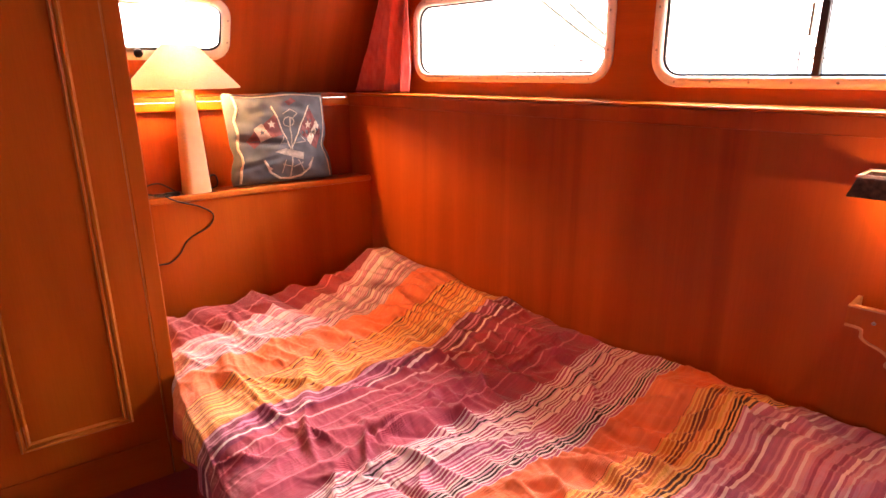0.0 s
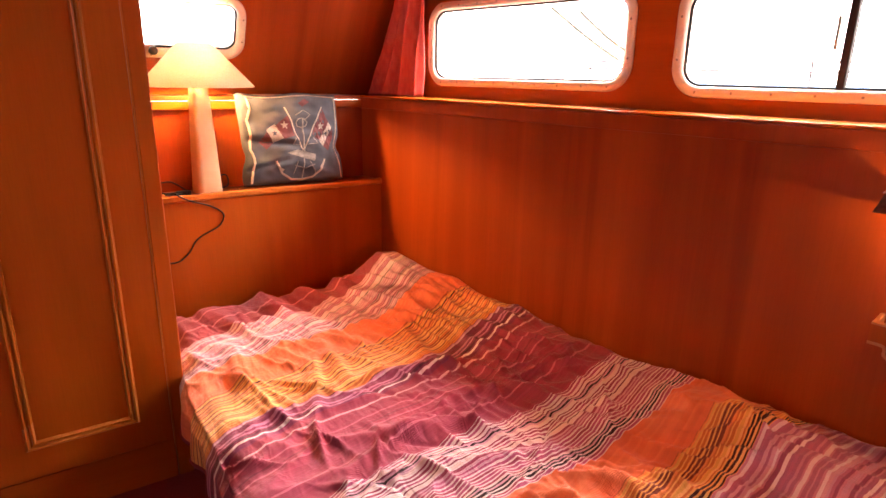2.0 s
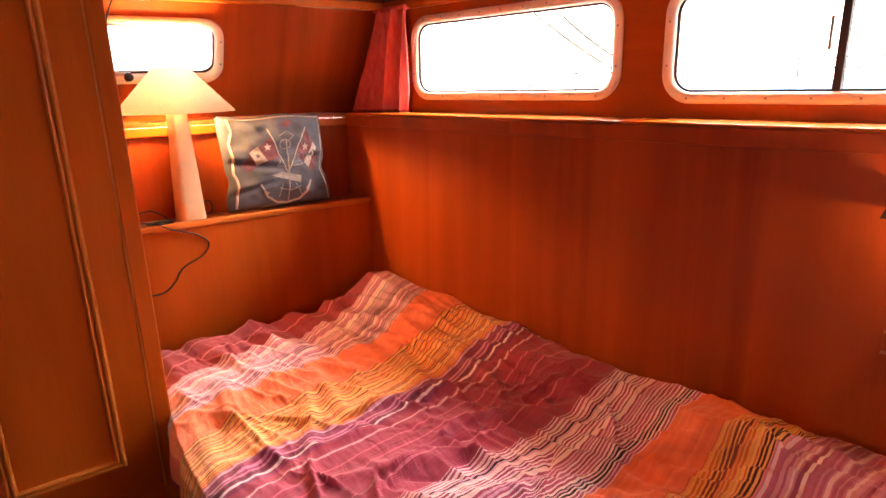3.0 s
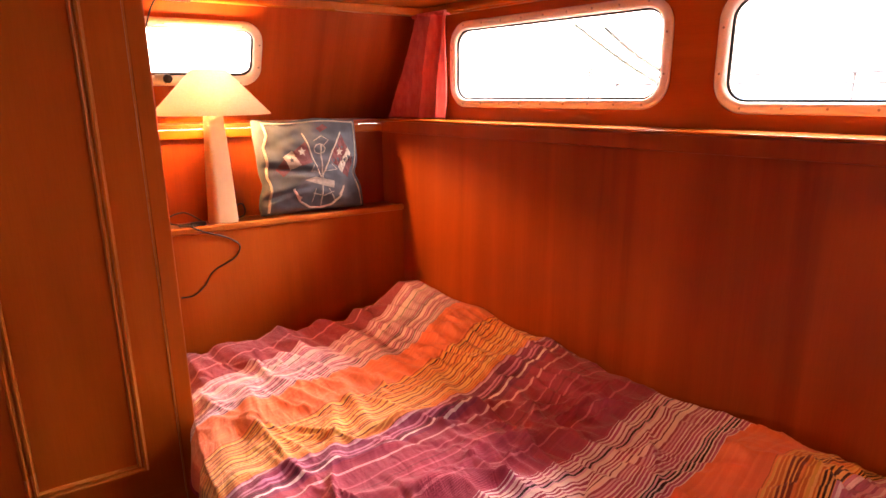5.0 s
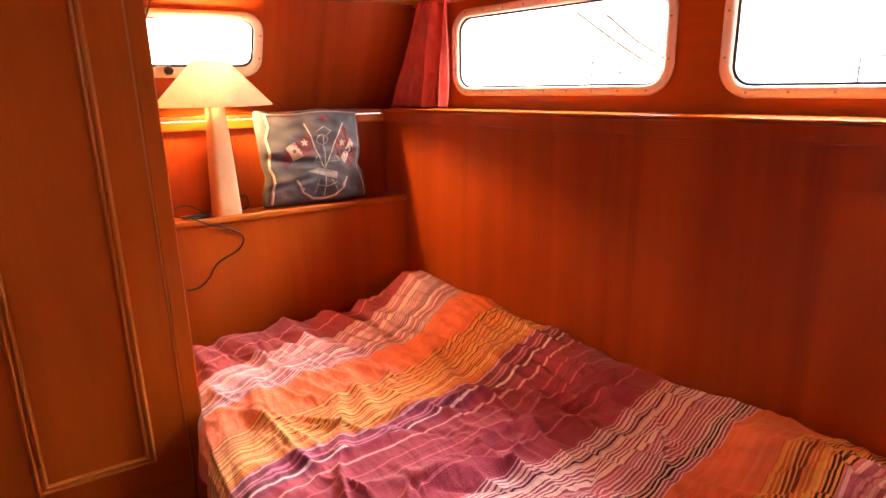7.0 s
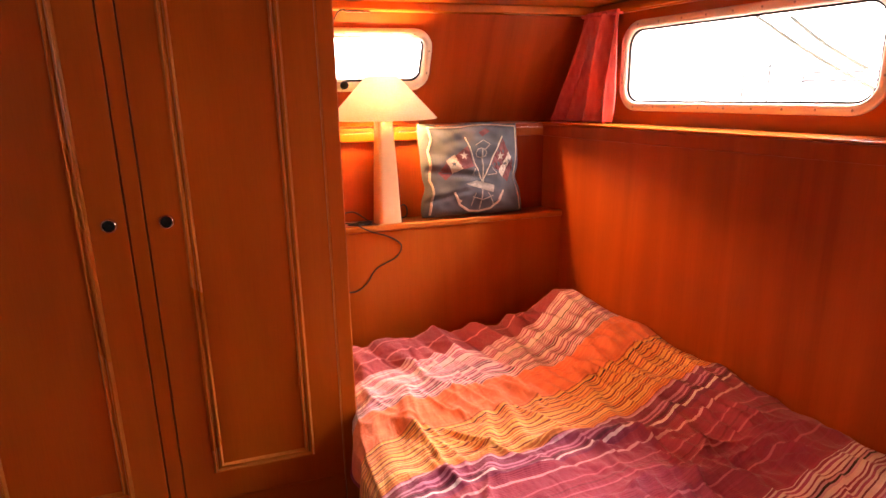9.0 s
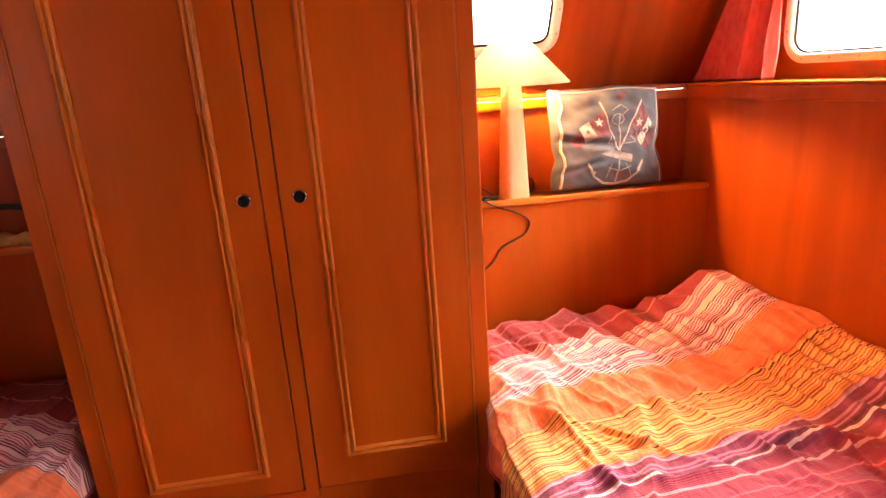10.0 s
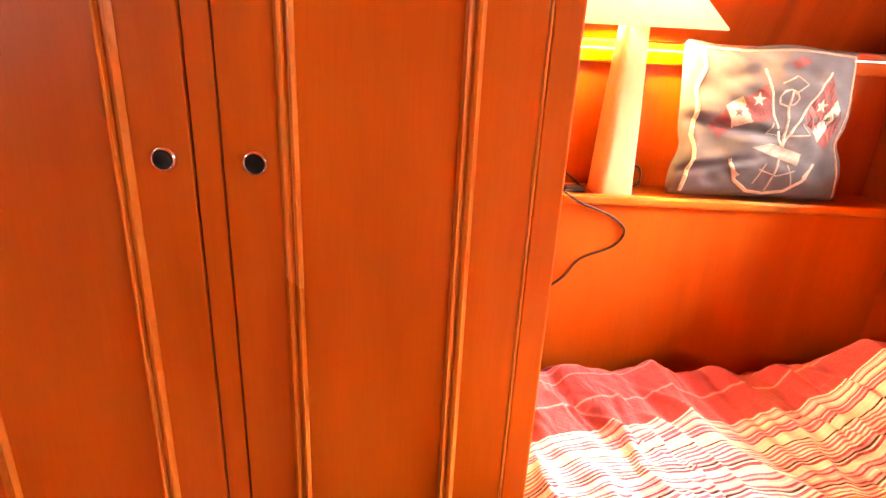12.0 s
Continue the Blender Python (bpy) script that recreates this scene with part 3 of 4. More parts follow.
def duvet(sign, edge, foot, seed, label):
    """sign 1: the berth on the hull side with the windows, -1: the other, mirrored."""
    across, along = 210, 380
    y_head = 2.515
    bm = bmesh.new()
    layer = bm.loops.layers.uv.new("weave")
    grid, weave = [], {}
    ys = y_head + (foot - y_head) * np.arange(along + 1)[:, None] / along
    walls = CORNER_X + SLANT * (2.563 - ys) - 0.012
    us = -0.14 + np.arange(across + 1)[None, :] / across * (walls - 0.32 + 0.14)
    folds = crumple(0.318 + us, ys + 0 * us, 11 + int(seed * 100))
    for j in range(along + 1):
        f = j / along
        row = []
        for i in range(across + 1):
            y = y_head + (foot - y_head) * f
            wall = CORNER_X + SLANT * (2.563 - y) - 0.012
            u = -0.14 + i / across * (wall - 0.32 + 0.14)
            n1 = noise.noise((y * 5 + seed, 3.3, 1.0))
            lip = 0.336 - 0.042 * smooth01((2.05 - y) / 0.35)
            if u < 0:                                            # hangs over the side of the berth
                top = cloth_height(0.36, y + seed, wall)
                x = lip + 0.012 * n1 - 0.020 * smooth01(-u / 0.05)
                z = top - 0.022 + u * 0.95
                x += 0.012 * math.sin(y * 34 + 3 * n1 + seed) * smooth01(-u / 0.12)
            else:
                x = 0.318 + u + (lip - 0.318 + 0.012 * n1) * smooth01(1 - u / 0.2)
                z = cloth_height(max(x, 0.36), y + seed, wall) - 0.022 * (1 - smooth01(u / 0.055))
            z += folds[j][i] * (1.0 - 0.75 * smooth01((x - wall + 0.25) / 0.2) if u > 0 else 0.4) * (1 - 0.55 * smooth01((y - 2.15) / 0.2))
            tuck = smooth01((y - 2.37) / 0.145)
            z -= 0.085 * tuck * tuck + 0.018 * noise.noise((x * 7, seed, 5)) * tuck
            yy = y + 0.02 * noise.noise((x * 4.5, seed, 8.0)) * smooth01((y - 2.2) / 0.3)
            wob = smooth01((x - (wall - 0.06)) / 0.06)
            z -= 0.014 * wob * wob
            skew = (0.13 * (x - 0.8) + 0.40 * max(0.0, x - 1.0) ** 1.5 - 0.25 * max(0.0, 0.5 - x)) * max(0.1, min(1.1, (y - 0.7) / 1.4)) + 0.03 * noise.noise((x * 2.3, y * 1.5, 9.0))
            v = 2.5 - (y - skew) + 0.012 * noise.noise((x * 4, y * 3, seed))
            px = x if sign > 0 else 2 * MID - x + (edge - (2 * MID - 0.318)) * (1 - smooth01((x - 0.3) / 1.0))
            vert = bm.verts.new((px, yy, z))
            weave[vert] = (u, v)
            row.append(vert)
        grid.append(row)
    for j in range(along):
        for i in range(across):
            f4 = bm.faces.new((grid[j][i], grid[j][i + 1], grid[j + 1][i + 1], grid[j + 1][i]))
            for lp in f4.loops:
                lp[layer].uv = weave[lp.vert]
    edges = [[v.co.copy() for v in grid[0][10::6]], [grid[k][0].co.copy() for k in range(0, along + 1, 6)]]
    ob = thing("duvet", (0, 0, 0), label, "duvet", "striped duvets")
    cover = part("cover", bm, CLOTH_MAT, ob, smooth=True)
    sol = cover.modifiers.new("thickness", "SOLIDIFY")
    sol.thickness, sol.offset = 0.012, -1.0
    for line in edges:
        part("hem", tube(line, 0.0065, 6), HEM, ob, "stitched maroon hem", True)
    return ob


duvet(1, 0.318, 0.02, 0.0, "rumpled duvet with maroon, orange, yellow and white stripes on the berth")
duvet(-1, -0.915, 0.02, 0.37, "rumpled duvet with plum, white and coral stripes on the berth")


def berth(sign, edge, label):
    t = thing("berth", (0, 0, 0), label, "bed", "fitted berths")
    def pt(x):
        return x if sign > 0 else 2 * MID - x
    def slab(x, z0, z1, y0, y1, gap):
        bm = bmesh.new()
        w0, w1 = CORNER_X + SLANT * (2.563 - y0) - gap, CORNER_X + SLANT * (2.563 - y1) - gap
        pts = [(edge + x * sign, y0), (edge + x * sign, y1), (pt(w1), y1), (pt(w0), y0)]
        lo = [bm.verts.new((p[0], p[1], z0)) for p in pts]
        hi = [bm.verts.new((p[0], p[1], z1)) for p in pts]
        bm.faces.new(lo)
        bm.faces.new(hi)
        for k in range(4):
            bm.faces.new((lo[k], lo[(k + 1) % 4], hi[(k + 1) % 4], hi[k]))
        bmesh.ops.bevel(bm, geom=bm.edges[:], offset=0.012, segments=2, affect="EDGES")
        return bm
    part("base", slab(0.03, 0.0, 0.24, 0.0, SHELF_Y - 0.004, 0.006), CHERRY, t, "cherry veneer berth base")
    part("mattress", slab(0.045, 0.24, 0.355, 0.03, 2.50, 0.03), SHEET, t, "dark covered mattress")


berth(1, 0.318, "fitted wooden berth with mattress along the window side")
berth(-1, -0.915, "fitted wooden berth with mattress beside the wardrobe")


# ---------------------------------------------------------------- table lamp
LAMP = Vector((0.607, 2.625, SHELF_Z - 0.006))
CERAMIC = plain("cream_lamp_body", (0.72, 0.49, 0.27), 0.5, vary=0.04)


def make_shade():
    m, nt, b = material("lamp_shade_fabric", 0.85)
    out = nt.nodes["Material Output"]
    weave = noise_tex(nt, coords(nt, (1, 1, 1)), 160.0, 3.0)
    colour = ramp(nt, weave, [(0.3, (0.88, 0.80, 0.66)), (0.7, (0.94, 0.89, 0.78))])
    d = nt.nodes.new("ShaderNodeBsdfDiffuse")
    t = nt.nodes.new("ShaderNodeBsdfTranslucent")
    mx = nt.nodes.new("ShaderNodeMixShader")
    mx.inputs[0].default_value = 0.80
    nt.links.new(colour, d.inputs["Color"])
    nt.links.new(colour, t.inputs["Color"])
    nt.links.new(d.outputs[0], mx.inputs[1])
    nt.links.new(t.outputs[0], mx.inputs[2])
    nt.links.new(mx.outputs[0], out.inputs["Surface"])
    return m


SHADE_MAT = make_shade()
table_lamp = thing("table_lamp", Matrix.Translation(LAMP) @ Matrix.Rotation(radians(8), 4, "Z"), "lit cream table lamp with a wide conical shade, on the shelf", "lamp")


def lamp_body():
    """A tapered square column with softened corners."""
    loops = []
    for z, h in ((0.0, 0.050), (0.004, 0.053), (0.06, 0.050), (0.20, 0.045), (0.34, 0.038), (0.452, 0.033), (0.455, 0.029)):
        loops.append([(x, y, z) for x, y in rounded(-h, h, -h, h, h * 0.45, 5)])
    return rings(loops, cap=True)


part("body", lamp_body(), CERAMIC, table_lamp, "tapered cream column", True)
part("socket", lathe([(0.018, 0.455), (0.018, 0.475), (0.012, 0.48)], 20), BLACK, table_lamp)
part("shade", lathe([(0.225, 0.445), (0.226, 0.449), (0.066, 0.618), (0.063, 0.618), (0.2235, 0.4475), (0.225, 0.445)], 56, cap=False), SHADE_MAT, table_lamp, "glowing cone-shaped fabric shade", True)
BULB_GLASS = glowing("bulb_glow", (1.0, 0.72, 0.42), 18.0)
bulb = part("bulb", lathe([(0.010, 0.478), (0.024, 0.50), (0.027, 0.52), (0.020, 0.54), (0.004, 0.55)], 20), BULB_GLASS, table_lamp, "lit bulb", True)
bulb.visible_shadow = False
lamp_point("bulb_light", LAMP + Vector((0, 0, 0.52)), BULB, (1.0, 0.55, 0.22), 0.03)


# ---------------------------------------------------------------- cushion on the shelf
DENIM = plain("blue_grey_cotton", (0.072, 0.080, 0.092), 0.9, vary=0.22, scale=14.0, relief=0.15)
CREAM = plain("cream_thread", (0.44, 0.37, 0.29), 0.85, vary=0.12, scale=120.0)
REDCLOTH = plain("faded_red_print", (0.15, 0.045, 0.045), 0.9, vary=0.25, scale=40.0)
GREYTHREAD = plain("grey_thread", (0.28, 0.25, 0.21), 0.85, vary=0.2, scale=90.0)

CW, CH = 0.486, 0.420
cushion = thing("cushion", Matrix.Translation((0.996, 2.582, SHELF_Z + 0.002)) @ Matrix.Rotation(radians(-11), 4, "X"), "blue-grey square cushion with embroidered anchor and flags", "cushion")


def puff(a, b):
    """Half thickness of the cushion at a, b in -1..1, with soft dents."""
    core = max(0.0, (1 - abs(a) ** 3.2) * (1 - abs(b) ** 3.2)) ** 0.55
    t = 0.062 * core
    t += 0.016 * core * noise.noise((a * 2.4, b * 3.0, 6.0)) + 0.008 * core * noise.noise((a * 6.0 + 2 * b, b * 7.0, 2.0))
    t -= 0.020 * core * math.exp(-((b + 0.16 + 0.18 * a) / 0.07) ** 2) * smooth01((0.35 - a) / 0.5)
    t -= 0.015 * core * math.exp(-((b + 0.42 - 0.25 * a) / 0.05) ** 2) * smooth01((0.1 - a) / 0.4)
    t -= 0.013 * core * math.exp(-((b + 0.05 - 0.10 * a) / 0.05) ** 2) * smooth01((a - 0.2) / 0.3)
    return t


def on_cushion(a, b, lift=0.0, side=-1):
    corner = (abs(a) * abs(b)) ** 5
    x = a * CW / 2 * (1 - 0.05 * (1 - b * b) * a * a - 0.035 * corner)
    z = CH / 2 + b * CH / 2 * (1 - 0.045 * (1 - a * a) * b * b - 0.035 * corner)
    if a > 0:                                        # sagging waist, fuller foot
        x -= 0.022 * a ** 3 * math.exp(-((b + 0.22) / 0.16) ** 2)
    else:
        x += 0.012 * abs(a) ** 3 * math.exp(-((b + 0.35) / 0.16) ** 2) - 0.010 * abs(a) ** 3 * math.exp(-((b + 0.85) / 0.3) ** 2)
    z += 0.007 * max(0.0, b) ** 3 * math.sin(5.0 * a + 0.6)
    return (x, side * (puff(a, b) + lift), z)


def cushion_cover():
    n = 44
    bm = bmesh.new()
    for side in (-1, 1):
        g = [[bm.verts.new(on_cushion(-1 + 2 * i / n, -1 + 2 * j / n, 0, side)) for i in range(n + 1)] for j in range(n + 1)]
        for j in range(n):
            for i in range(n):
                bm.faces.new((g[j][i], g[j][i + 1], g[j + 1][i + 1], g[j + 1][i]))
    bmesh.ops.remove_doubles(bm, verts=bm.verts[:], dist=0.0004)
    return bm


cover = part("cover", cushion_cover(), DENIM, cushion, "", True)


def uvpt(u, v):
    return (2 * u - 1, 2 * v - 1)


def ribbon(points, width, lift=0.0022):
    """A raised strip along points (0..1 across, 0..1 up), lying on the cushion's face."""
    bm = bmesh.new()
    rows = []
    fine = []
    for (a0, b0), (a1, b1) in zip(points, points[1:]):
        for k in range(6):
            fine.append((a0 + (a1 - a0) * k / 6, b0 + (b1 - b0) * k / 6))
    fine.append(points[-1])
    for i, (u, v) in enumerate(fine):
        p, q = fine[max(i - 1, 0)], fine[min(i + 1, len(fine) - 1)]
        dx, dy = (q[0] - p[0]) * CW, (q[1] - p[1]) * CH
        L = math.hypot(dx, dy) or 1
        nx, ny = -dy / L * width / 2 / CW, dx / L * width / 2 / CH
        row = []
        for f, h in ((-1, 0.0002), (-0.5, lift), (0.5, lift), (1, 0.0002)):
            row.append(bm.verts.new(on_cushion(*uvpt(u + nx * f, v + ny * f), h)))
        rows.append(row)
    for a, b in zip(rows, rows[1:]):
        for k in range(3):
            bm.faces.new((a[k], a[k + 1], b[k + 1], b[k]))
    return bm


def patch(c, lift=0.0012, n=6):
    """A four-cornered piece of cloth laid on the cushion's face."""
    bm = bmesh.new()
    g = []
    for j in range(n + 1):
        row = []
        for i in range(n + 1):
            s, t = i / n, j / n
            u = (c[0][0] * (1 - s) + c[1][0] * s) * (1 - t) + (c[3][0] * (1 - s) + c[2][0] * s) * t
            v = (c[0][1] * (1 - s) + c[1][1] * s) * (1 - t) + (c[3][1] * (1 - s) + c[2][1] * s) * t
            row.append(bm.verts.new(on_cushion(*uvpt(u, v), lift)))
        g.append(row)
    for j in range(n):
        for i in range(n):
            bm.faces.new((g[j][i], g[j][i + 1], g[j + 1][i + 1], g[j + 1][i]))
    return bm


def star(u, v, r, lift=0.0024):
    bm = bmesh.new()
    mid = bm.verts.new(on_cushion(*uvpt(u, v), lift))
    ring = []
    for k in range(10):
        rr = r if k % 2 == 0 else r * 0.42
        a = radians(90 + 36 * k)
        ring.append(bm.verts.new(on_cushion(*uvpt(u + rr * math.cos(a) / CW, v + rr * math.sin(a) / CH), lift)))
    for k in range(10):
        bm.faces.new((mid, ring[k], ring[(k + 1) % 10]))
    return bm


# piping round the face
for name_pts in ([(0.07, 0.03), (0.09, 0.25), (0.055, 0.40), (0.08, 0.52), (0.065, 0.70), (0.11, 0.82), (0.09, 0.96)],
                 [(0.09, 0.955), (0.30, 0.965), (0.55, 0.955), (0.80, 0.965), (0.965, 0.955)],
                 [(0.965, 0.955), (0.955, 0.70), (0.93, 0.50), (0.915, 0.32), (0.945, 0.15), (0.965, 0.03)]):
    part("piping", ribbon(name_pts, 0.0075 if name_pts[0][0] > 0.08 else 0.011, 0.0028), CREAM, cushion, "cream zigzag piping")
# two flags on crossed staffs
flag = [(("red_field", [(0.31, 0.63), (0.44, 0.74), (0.495, 0.52), (0.385, 0.49)], REDCLOTH)), ("white_field", [(0.225, 0.59), (0.31, 0.65), (0.385, 0.50), (0.29, 0.455)], CREAM),
        ("red_edge", [(0.15, 0.47), (0.23, 0.57), (0.29, 0.455), (0.21, 0.39)], REDCLOTH),
        ("red_field", [(0.79, 0.80), (0.86, 0.65), (0.735, 0.46), (0.66, 0.53)], REDCLOTH), ("white_field", [(0.855, 0.66), (0.885, 0.60), (0.77, 0.39), (0.73, 0.45)], CREAM),
        ("red_edge", [(0.885, 0.59), (0.90, 0.49), (0.83, 0.34), (0.775, 0.39)], REDCLOTH), ("red_badge", [(0.56, 0.87), (0.64, 0.92), (0.68, 0.88), (0.60, 0.83)], REDCLOTH)]
for nm, corners, mt in flag:
    part(nm, patch(corners), mt, cushion)
for u, v, r, mt in ((0.40, 0.635, 0.020, CREAM), (0.30, 0.555, 0.014, DENIM), (0.765, 0.615, 0.020, CREAM), (0.808, 0.525, 0.012, DENIM)):
    part("star", star(u, v, r), mt, cushion)
for pts, w in (([(0.43, 0.835), (0.49, 0.60), (0.555, 0.36)], 0.008), ([(0.79, 0.825), (0.68, 0.60), (0.56, 0.36)], 0.008)):
    part("staff", ribbon(pts, w * 0.8, 0.0016), CREAM, cushion, "cream embroidered flag staff")
part("anchor_shank", ribbon([(0.585, 0.70), (0.575, 0.50), (0.560, 0.30), (0.535, 0.05)], 0.007, 0.0016), GREYTHREAD, cushion)
part("anchor_arm", ribbon([(0.29, 0.26), (0.34, 0.12), (0.43, 0.045), (0.53, 0.03), (0.64, 0.055), (0.72, 0.13), (0.775, 0.25)], 0.010, 0.0016), CREAM, cushion, "white embroidered anchor arms")
part("anchor_fluke", patch([(0.28, 0.27), (0.31, 0.20), (0.36, 0.16), (0.33, 0.13)], 0.0016, 3), CREAM, cushion)
part("anchor_fluke", patch([(0.78, 0.26), (0.74, 0.21), (0.71, 0.16), (0.74, 0.14)], 0.0016, 3), CREAM, cushion)
part("crest", patch([(0.39, 0.34), (0.50, 0.37), (0.68, 0.31), (0.66, 0.235)], 0.0018, 6), GREYTHREAD, cushion, "grey-beige crest on the anchor")
part("anchor_ring", ribbon([(0.57 + 0.055 * math.cos(radians(a)), 0.655 + 0.05 * math.sin(radians(a))) for a in range(0, 361, 45)], 0.005, 0.0016), GREYTHREAD, cushion)
for pts in ([(0.52, 0.74), (0.60, 0.79), (0.66, 0.74), (0.60, 0.68)], [(0.50, 0.50), (0.47, 0.43), (0.55, 0.42)], [(0.67, 0.50), (0.71, 0.43), (0.60, 0.42)], [(0.49, 0.24), (0.45, 0.10)], [(0.61, 0.24), (0.67, 0.10)], [(0.46, 0.20), (0.56, 0.16), (0.66, 0.20)]):
    part("rope_stitch", ribbon(pts, 0.004, 0.0014), GREYTHREAD, cushion)

# ---------------------------------------------------------------- lamp flex
flex = part("lamp_flex", tube([(0.60, 2.68, 0.881), (0.70, 2.70, 0.935), (0.705, 2.68, 0.885), (0.62, 2.66, 0.881)], 0.0032), BLACK)
tagged(flex, "thin black lamp flex looped behind the lamp base", "cable")
flex2 = part("lamp_flex", tube([(0.53, 2.66, 0.881), (0.46, 2.67, 0.925), (0.38, 2.66, 0.90), (0.44, 2.62, 0.884), (0.52, 2.63, 0.886), (0.43, 2.60, 0.883), (0.49, 2.575, 0.885), (0.465, 2.55, 0.8895), (0.51, 2.544, 0.862), (0.60, 2.5545, 0.825), (0.648, 2.5555, 0.785), (0.625, 2.5555, 0.735), (0.55, 2.5555, 0.700), (0.52, 2.5555, 0.675), (0.495, 2.5555, 0.635), (0.45, 2.5555, 0.600), (0.40, 2.5555, 0.598)], 0.0030), BLACK)
tagged(flex2, "thin black lamp flex hanging over the shelf lip", "cable")
plug = part("flex_switch", box(0.475, 0.535, 2.60, 2.625, 0.8745, 0.892, 0.006), BLACK)
tagged(plug, "small black inline switch on the shelf", "switch")

# ---------------------------------------------------------------- curtain beside the long window
def make_curtain():
    """Thin woven cotton that lets some daylight through."""
    m, nt, b = material("coral_red_curtain", 0.9)
    out = nt.nodes["Material Output"]
    colour = ramp(nt, noise_tex(nt, coords(nt, (60, 60, 14)), 1.0, 4.0), [(0.3, (0.70, 0.115, 0.095)), (0.7, (0.83, 0.19, 0.16))])
    nt.links.new(colour, b.inputs["Base Color"])
    t = nt.nodes.new("ShaderNodeBsdfTranslucent")
    nt.links.new(colour, t.inputs["Color"])
    mx = nt.nodes.new("ShaderNodeMixShader")
    mx.inputs[0].default_value = 0.15
    nt.links.new(b.outputs[0], mx.inputs[1])
    nt.links.new(t.outputs[0], mx.inputs[2])
    nt.links.new(mx.outputs[0], out.inputs["Surface"])
    return m


CURTAIN = make_curtain()
curtain = thing("curtain", RIGHT, "short coral-red curtain gathered beside the long window", "curtain")


def drape():
    bm = bmesh.new()
    g = []
    nu, nz = 110, 40
    for j in range(nz + 1):
        f = j / nz                                   # 0 bottom, 1 top
        z = LEDGE_Z + 0.003 + f * 0.458
        s0, s1 = -0.270 + 0.235 * f, 0.160 + 0.012 * f
        row = []
        for i in range(nu + 1):
            t = i / nu
            ph = 2 * math.pi * (4.2 * t + 0.22 * math.sin(5 * t) + 0.08 * math.sin(4 * f + 7 * t))
            amp = 0.036 + 0.010 * math.sin(9 * t + 2) - 0.014 * f
            s = s0 + (s1 - s0) * t + 0.006 * math.sin(ph * 2 + f)
            y = UPPER - 0.048 + amp * math.sin(ph) + 0.004 * noise.noise((t * 9, f * 3, 1)) - 0.012 * (1 - f)
            row.append(bm.verts.new((s, y, z)))
        g.append(row)
    for j in range(nz):
        for i in range(nu):
            bm.faces.new((g[j][i], g[j][i + 1], g[j + 1][i + 1], g[j + 1][i]))
    return bm


cloth = part("cloth", drape(), CURTAIN, curtain, "", True)
cs = cloth.modifiers.new("thickness", "SOLIDIFY")
cs.thickness = 0.003
hem = part("heading", box(-0.062, 0.168, UPPER - 0.064, UPPER - 0.018, LEDGE_Z + 0.452, LEDGE_Z + 0.472, 0.006), CURTAIN, curtain, "stitched heading tape")
rail = tagged(part("curtain_rail", box(-0.10, 3.9, UPPER - 0.046, UPPER - 0.034, LEDGE_Z + 0.462, LEDGE_Z + 0.474, 0.002), MOULD), "slim wooden curtain rail under the ceiling trim", "curtain rail")
rail.matrix_basis = RIGHT

# ---------------------------------------------------------------- reading lamp and bracket on the hull side
DARKMETAL = plain("embossed_dark_metal", (0.060, 0.030, 0.022), 0.45, 0.6, vary=0.6, scale=70.0, relief=0.9)
WHITE = plain("white_enamel", (0.80, 0.78, 0.75), 0.4, vary=0.03)
LS = 2.072
reading_lamp = thing("reading_lamp", RIGHT @ Matrix.Translation((LS, 0, 1.085)), "lit wall lamp with an embossed dark shade and white top", "lamp")


def flared(s0, s1, depth, z0, z1, flare):
    bm = bmesh.new()
    lo = [(s0 + 0.0, -0.012), (s1, -0.012), (s1, -depth), (s0, -depth)]
    hi = [(s0 + flare, -0.012), (s1 - flare, -0.012), (s1 - flare, -depth + flare), (s0 + flare, -depth + flare)]
    inn = 0.008
    lo_i = [(s0 + inn, -0.012 - inn), (s1 - inn, -0.012 - inn), (s1 - inn, -depth + inn), (s0 + inn, -depth + inn)]
    hi_i = [(s0 + flare + inn, -0.012 - inn), (s1 - flare - inn, -0.012 - inn), (s1 - flare - inn, -depth + flare + inn), (s0 + flare + inn, -depth + flare + inn)]
    loops = [[(p[0], p[1], z) for p in l] for l, z in ((lo, z0), (hi, z1), (hi_i, z1), (lo_i, z0))]
    return rings(loops, closed=True)


part("shade", flared(0.0, 0.26, 0.15, 0.006, 0.050, 0.014), DARKMETAL, reading_lamp, "embossed dark brown shade")
part("top_rim", flared(0.010, 0.25, 0.14, 0.0525, 0.058, 0.004), WHITE, reading_lamp, "white enamelled rim")
part("wall_plate", box(0.09, 0.17, -0.012, -0.001, -0.03, 0.05, 0.003), DARKMETAL, reading_lamp)
part("arm", tube([(0.13, -0.012, 0.0), (0.13, -0.04, -0.005), (0.13, -0.078, 0.012)], 0.006), DARKMETAL, reading_lamp)
part("bulb", lathe([(0.008, 0.0), (0.016, 0.010), (0.018, 0.024), (0.010, 0.036), (0.002, 0.040)], 16), BULB_GLASS, reading_lamp, "lit bulb", True).location = (0.13, -0.08, 0.004)
reading_lamp.children[-1].visible_shadow = False
lamp_point("reading_light", RIGHT @ Vector((LS + 0.13, -0.08, 1.085 + 0.01)), WALL_BULB, (1.0, 0.55, 0.22), 0.02)

# bracket edges: the reading lamp's light on them is put into the colour
LIT_EDGE = wood("lit_wood_edge", (0.50, 0.24, 0.09), (0.64, 0.34, 0.15), rough=0.5)
